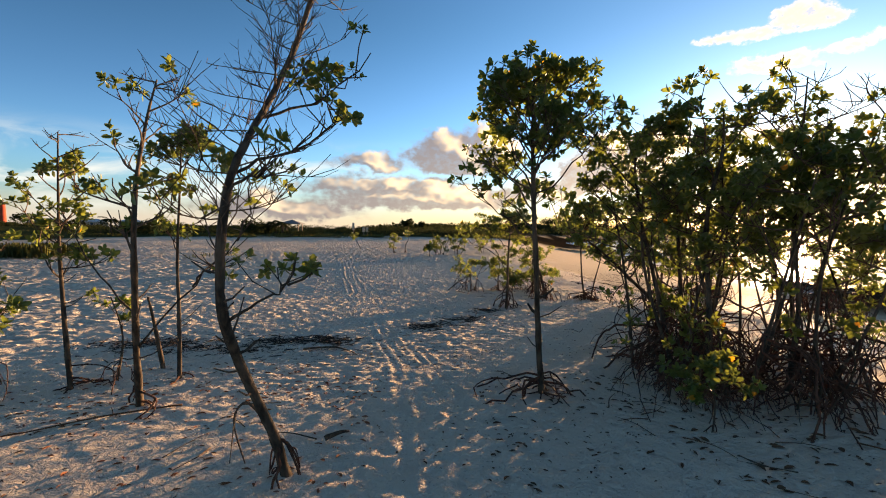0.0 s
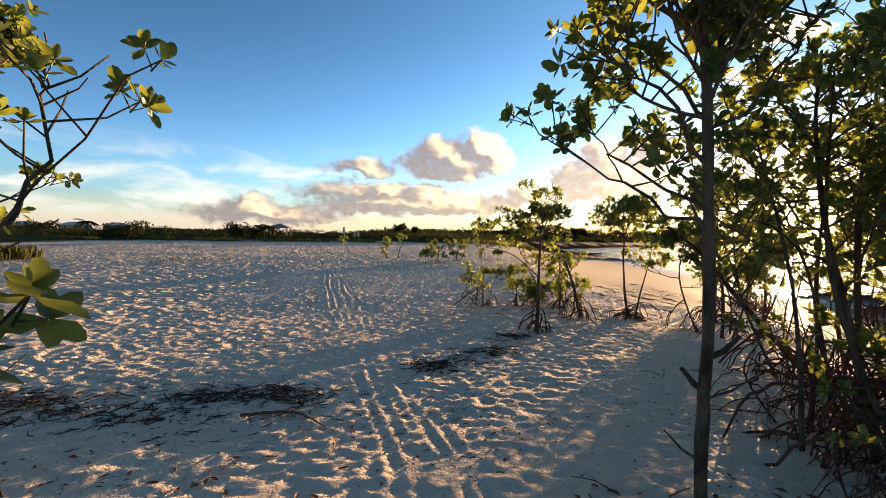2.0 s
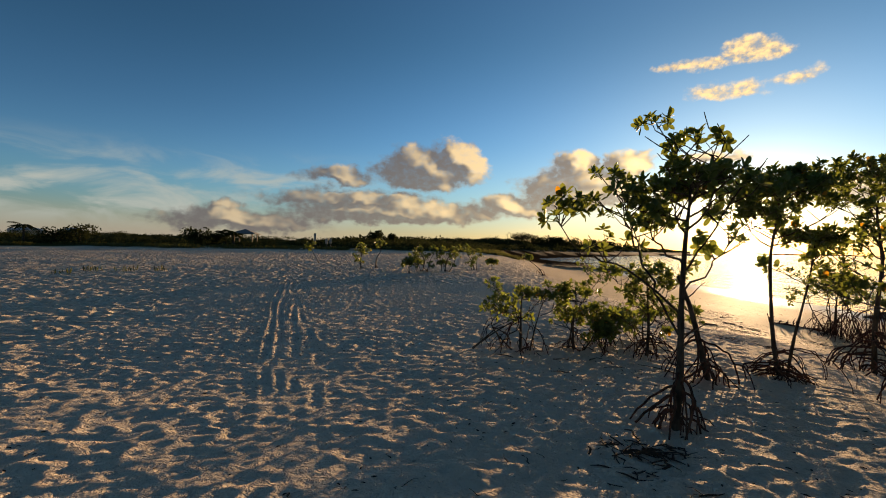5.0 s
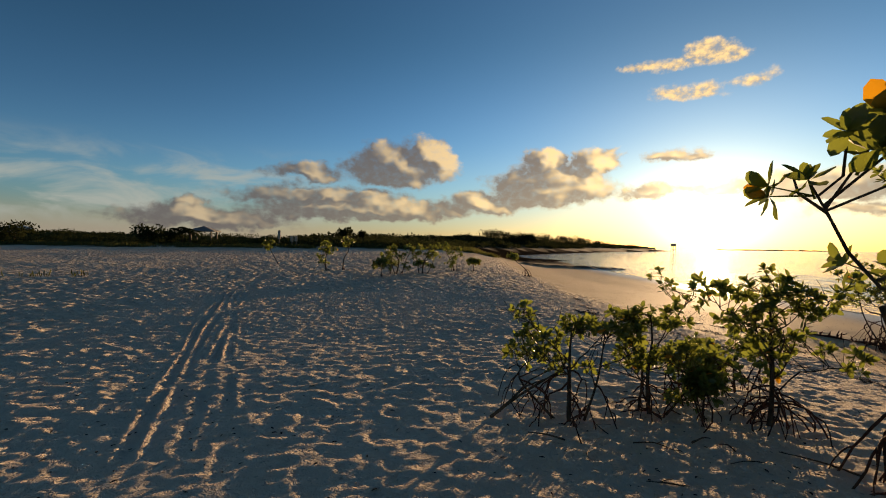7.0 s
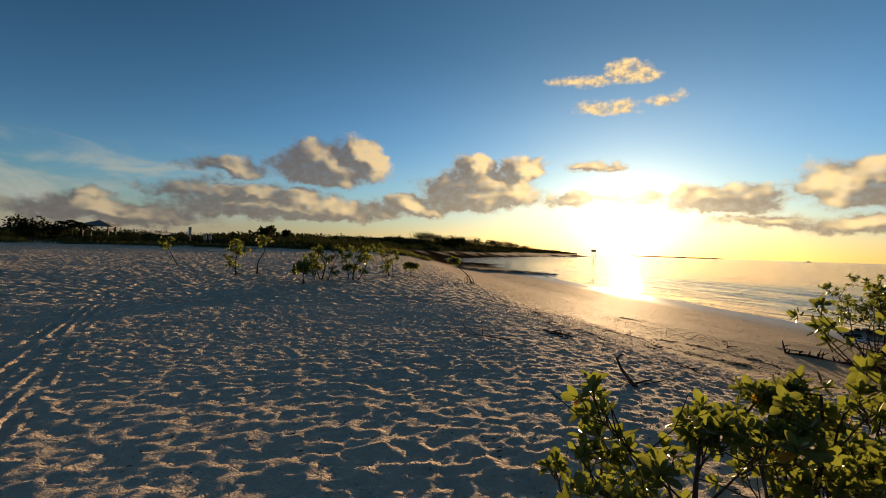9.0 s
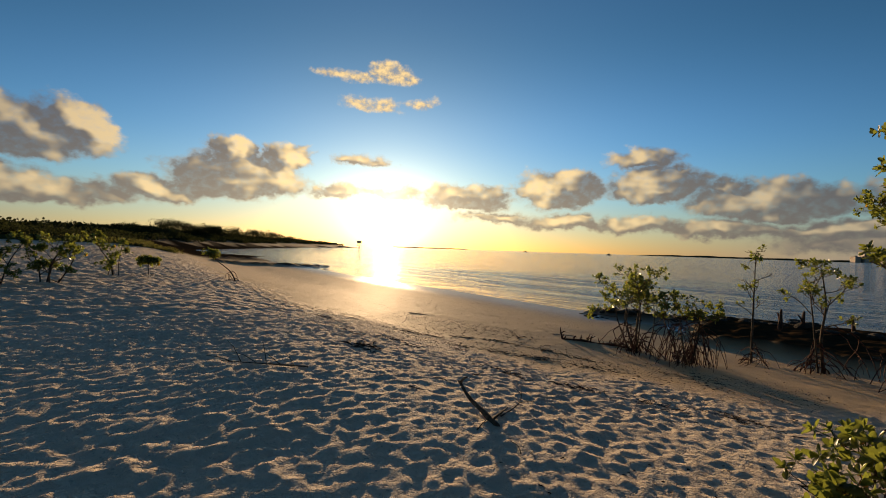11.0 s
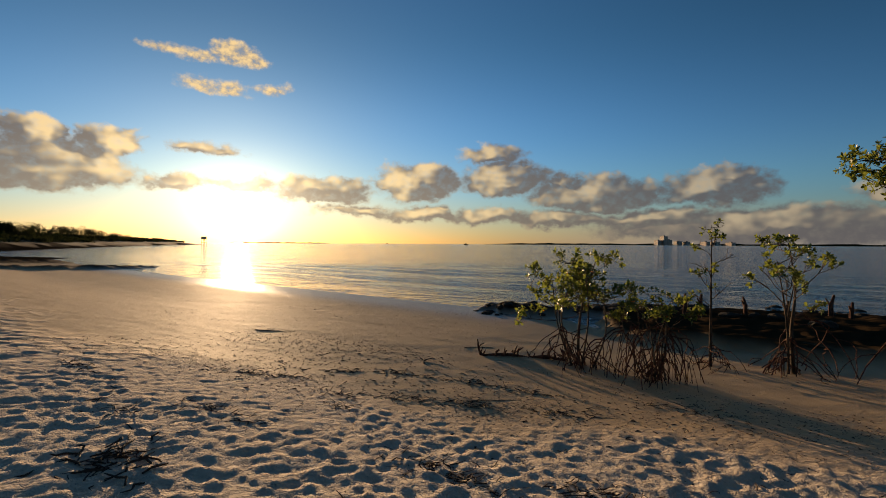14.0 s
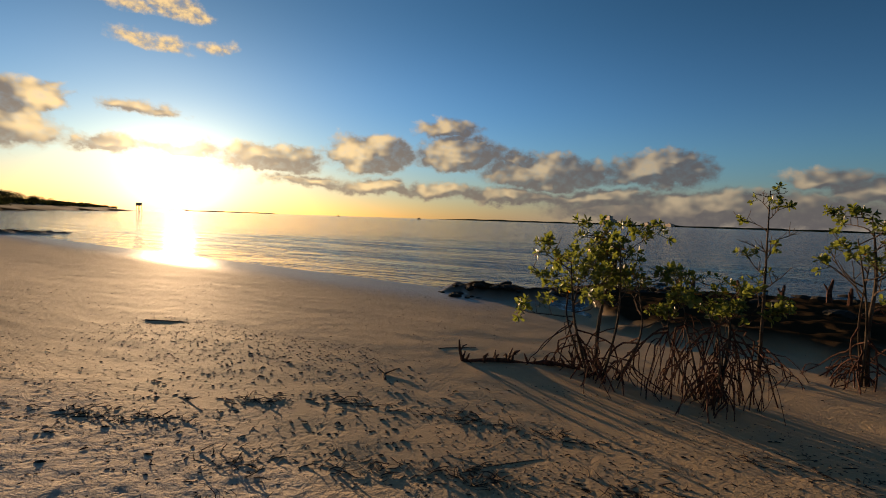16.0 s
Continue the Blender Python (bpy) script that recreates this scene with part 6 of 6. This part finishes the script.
def sign_post(az, dist, high, wide):
    d = direction(az, 0) * dist
    z = ground_height(d.x, d.y)
    ob = thing("sign_post", (d.x, d.y, z), "pale sign board on a post in the dune grass", "sign", "signs at the dune crossing")
    g = Geo()
    g.box((-0.06, -0.06, -0.2), (0.06, 0.06, high))
    part("post", g, TIMBER, ob)
    g = Geo()
    g.box((-wide / 2, -0.10, high * 0.45), (wide / 2, -0.06, high))
    part("board", g, WALL_PAINT, ob)


sign_post(-10.8, 70, 1.9, 0.3)
sign_post(-9.6, 70, 1.2, 0.35)
sign_post(-9.2, 70.5, 1.2, 0.35)


def timber_edge():
    d = direction(-6.2, 0) * 63
    g = Geo()
    z = ground_height(d.x, d.y)
    ob = thing("boardwalk", (d.x, d.y, z), "pale low timber walkway end at the dune crossing", "boardwalk")
    for k in range(6):
        g = Geo()
        g.box((-1.1 + k * 0.38, -0.3, 0.05), (-0.76 + k * 0.38, 0.3, 0.20))
        part("plank", g, WALL_PAINT, ob)


timber_edge()


def lighthouse():
    d = direction(-43.2, 0) * 900
    ob = thing("lighthouse", (d.x, d.y, 0), "tall red brick lighthouse with a dark lantern", "lighthouse")
    g = Geo()
    g.tube([(0, 0, 0), (0, 0, 20), (0, 0, 40)], [6.2, 5.0, 4.0], 24)
    part("tower", g, RED_PAINT, ob)
    g = Geo()
    g.tube([(0, 0, 40), (0, 0, 40.6), (0, 0, 41.4)], [4.4, 5.4, 5.4], 24)
    part("gallery", g, DARK_METAL, ob)
    g = Geo()
    g.tube([(0, 0, 41.4), (0, 0, 45)], [2.4, 2.4], 16)
    part("lantern", g, WINDOW_DARK, ob)
    g = Geo()
    g.tube([(0, 0, 45), (0, 0, 46.6), (0, 0, 48.4)], [3.0, 1.8, 0.2], 16)
    part("cap", g, DARK_METAL, ob)


lighthouse()


def watch_tower():
    d = direction(32.9, 0) * 470
    z = ground_height(d.x, d.y)
    ob = thing("watch_tower", (d.x, d.y, z), "lattice tower on the tip of the point", "tower")
    for x, y in ((-1.6, -1.6), (1.6, -1.6), (1.6, 1.6), (-1.6, 1.6)):
        g = Geo()
        g.tube([(x, y, -0.5), (x * 0.7, y * 0.7, 6.5)], [0.22, 0.18], 6)
        part("leg", g, DARK_METAL, ob)
    g = Geo()
    g.box((-1.5, -1.5, 3.4), (1.5, 1.5, 3.7))
    part("platform", g, DARK_METAL, ob)
    g = Geo()
    g.box((-1.6, -1.6, 6.2), (1.6, 1.6, 8.6))
    part("cabin", g, WALL_PAINT, ob)


watch_tower()


def far_shore(name, az0, az1, dist, high, seed, label):
    """A low wooded shore across the water, a ridge with two sides and an uneven crest."""
    g = Geo()
    n = 90
    rng = random.Random(seed)
    for k in range(n + 1):
        a = az0 + (az1 - az0) * k / n
        e = min(1.0, k / 8, (n - k) / 8)
        h = max(0.2, high * e * (0.75 + 0.25 * float(lattice(k * 0.35, seed, 3)) + 0.12 * rng.uniform(-1, 1)))
        for r, z in ((-60, SEA - 0.5), (-45, h * 0.55), (0, h), (60, SEA - 0.5)):
            d = direction(a, 0) * (dist + r)
            g.v.append(Vector((d.x, d.y, z)))
    for k in range(n):
        for j in range(3):
            a = k * 4 + j
            g.f.append((a, a + 1, a + 5, a + 4))
    return tagged(new(name, g.mesh(name, SCRUB)), label, "shore", kind="structure")


far_shore("far_shore_1", 65.5, 125, 2600, 9.0, 1, "low dark wooded shore across the inlet")
far_shore("far_shore_2", 36.0, 47.0, 2900, 5.5, 2, "thin dark breakwater on the horizon")


def tower_block(az, dist, wide, high, storeys, bays, seed):
    d = direction(az, 0) * dist
    ob = thing("apartment_building", (d.x, d.y, 0), "distant pale apartment block on the far shore", "apartment building", "blocks on the far shore")
    ob.rotation_euler = (0, 0, -radians(150))
    g = Geo()
    g.box((-wide / 2, -9, -1), (wide / 2, 9, high))
    part("wall", g, WALL_PAINT, ob)
    g = Geo()
    g.box((-wide / 2 - 0.8, -9.8, high), (wide / 2 + 0.8, 9.8, high + 1.4))
    g.box((-wide * 0.15, -4, high + 1.4), (wide * 0.15, 4, high + 5))
    part("roof", g, ROOF_GREY, ob)
    sh, sw = high / (storeys + 0.5), wide / bays
    geo = Geo()
    geo.box((-sw * 0.34, -0.35, 0), (sw * 0.34, 0, sh * 0.55))
    me = geo.mesh("window", WINDOW_DARK)
    for i in range(storeys):
        for j in range(bays):
            o = part("window", me, None, ob)
            o.location = (-wide / 2 + sw * (j + 0.5), -9.02, sh * (i + 0.4))
    return ob


for n, (az, wide, high, storeys, bays) in enumerate(((85.0, 40, 22, 6, 6), (85.6, 44, 42, 11, 7), (86.1, 30, 24, 6, 5), (87.0, 46, 17, 4, 7), (87.8, 40, 15, 4, 6), (89.6, 50, 15, 4, 8), (90.5, 46, 15, 4, 7), (91.9, 46, 12, 3, 7))):
    tower_block(az, 2520, wide, high, storeys, bays, n)


def boat(az, dist, long_):
    d = direction(az, 0) * dist
    ob = thing("boat", (d.x, d.y, SEA), "small dark motor boat far out on the sea", "boat", "boats on the horizon")
    ob.rotation_euler = (0, 0, radians(90 - az + 80))
    g = Geo()
    g.v += [Vector(q) for q in ((-long_ / 2, -1, 0), (-long_ / 2, 1, 0), (long_ * 0.3, 1, 0), (long_ * 0.3, -1, 0), (-long_ / 2, -1.3, 1.2), (-long_ / 2, 1.3, 1.2), (long_ * 0.35, 1.3, 1.4), (long_ * 0.35, -1.3, 1.4), (long_ / 2, 0, 1.7), (long_ * 0.42, 0, 0))]
    g.f += [(0, 1, 5, 4), (1, 2, 6, 5), (3, 0, 4, 7), (2, 9, 8, 6), (9, 3, 7, 8), (4, 5, 6, 8, 7), (0, 3, 9, 2, 1)]
    part("hull", g, DARK_METAL, ob)
    g = Geo()
    g.box((-long_ * 0.15, -0.8, 1.2), (long_ * 0.15, 0.8, 2.9))
    part("cabin", g, WALL_PAINT, ob)


boat(62.7, 900, 9)
boat(53.5, 1400, 12)
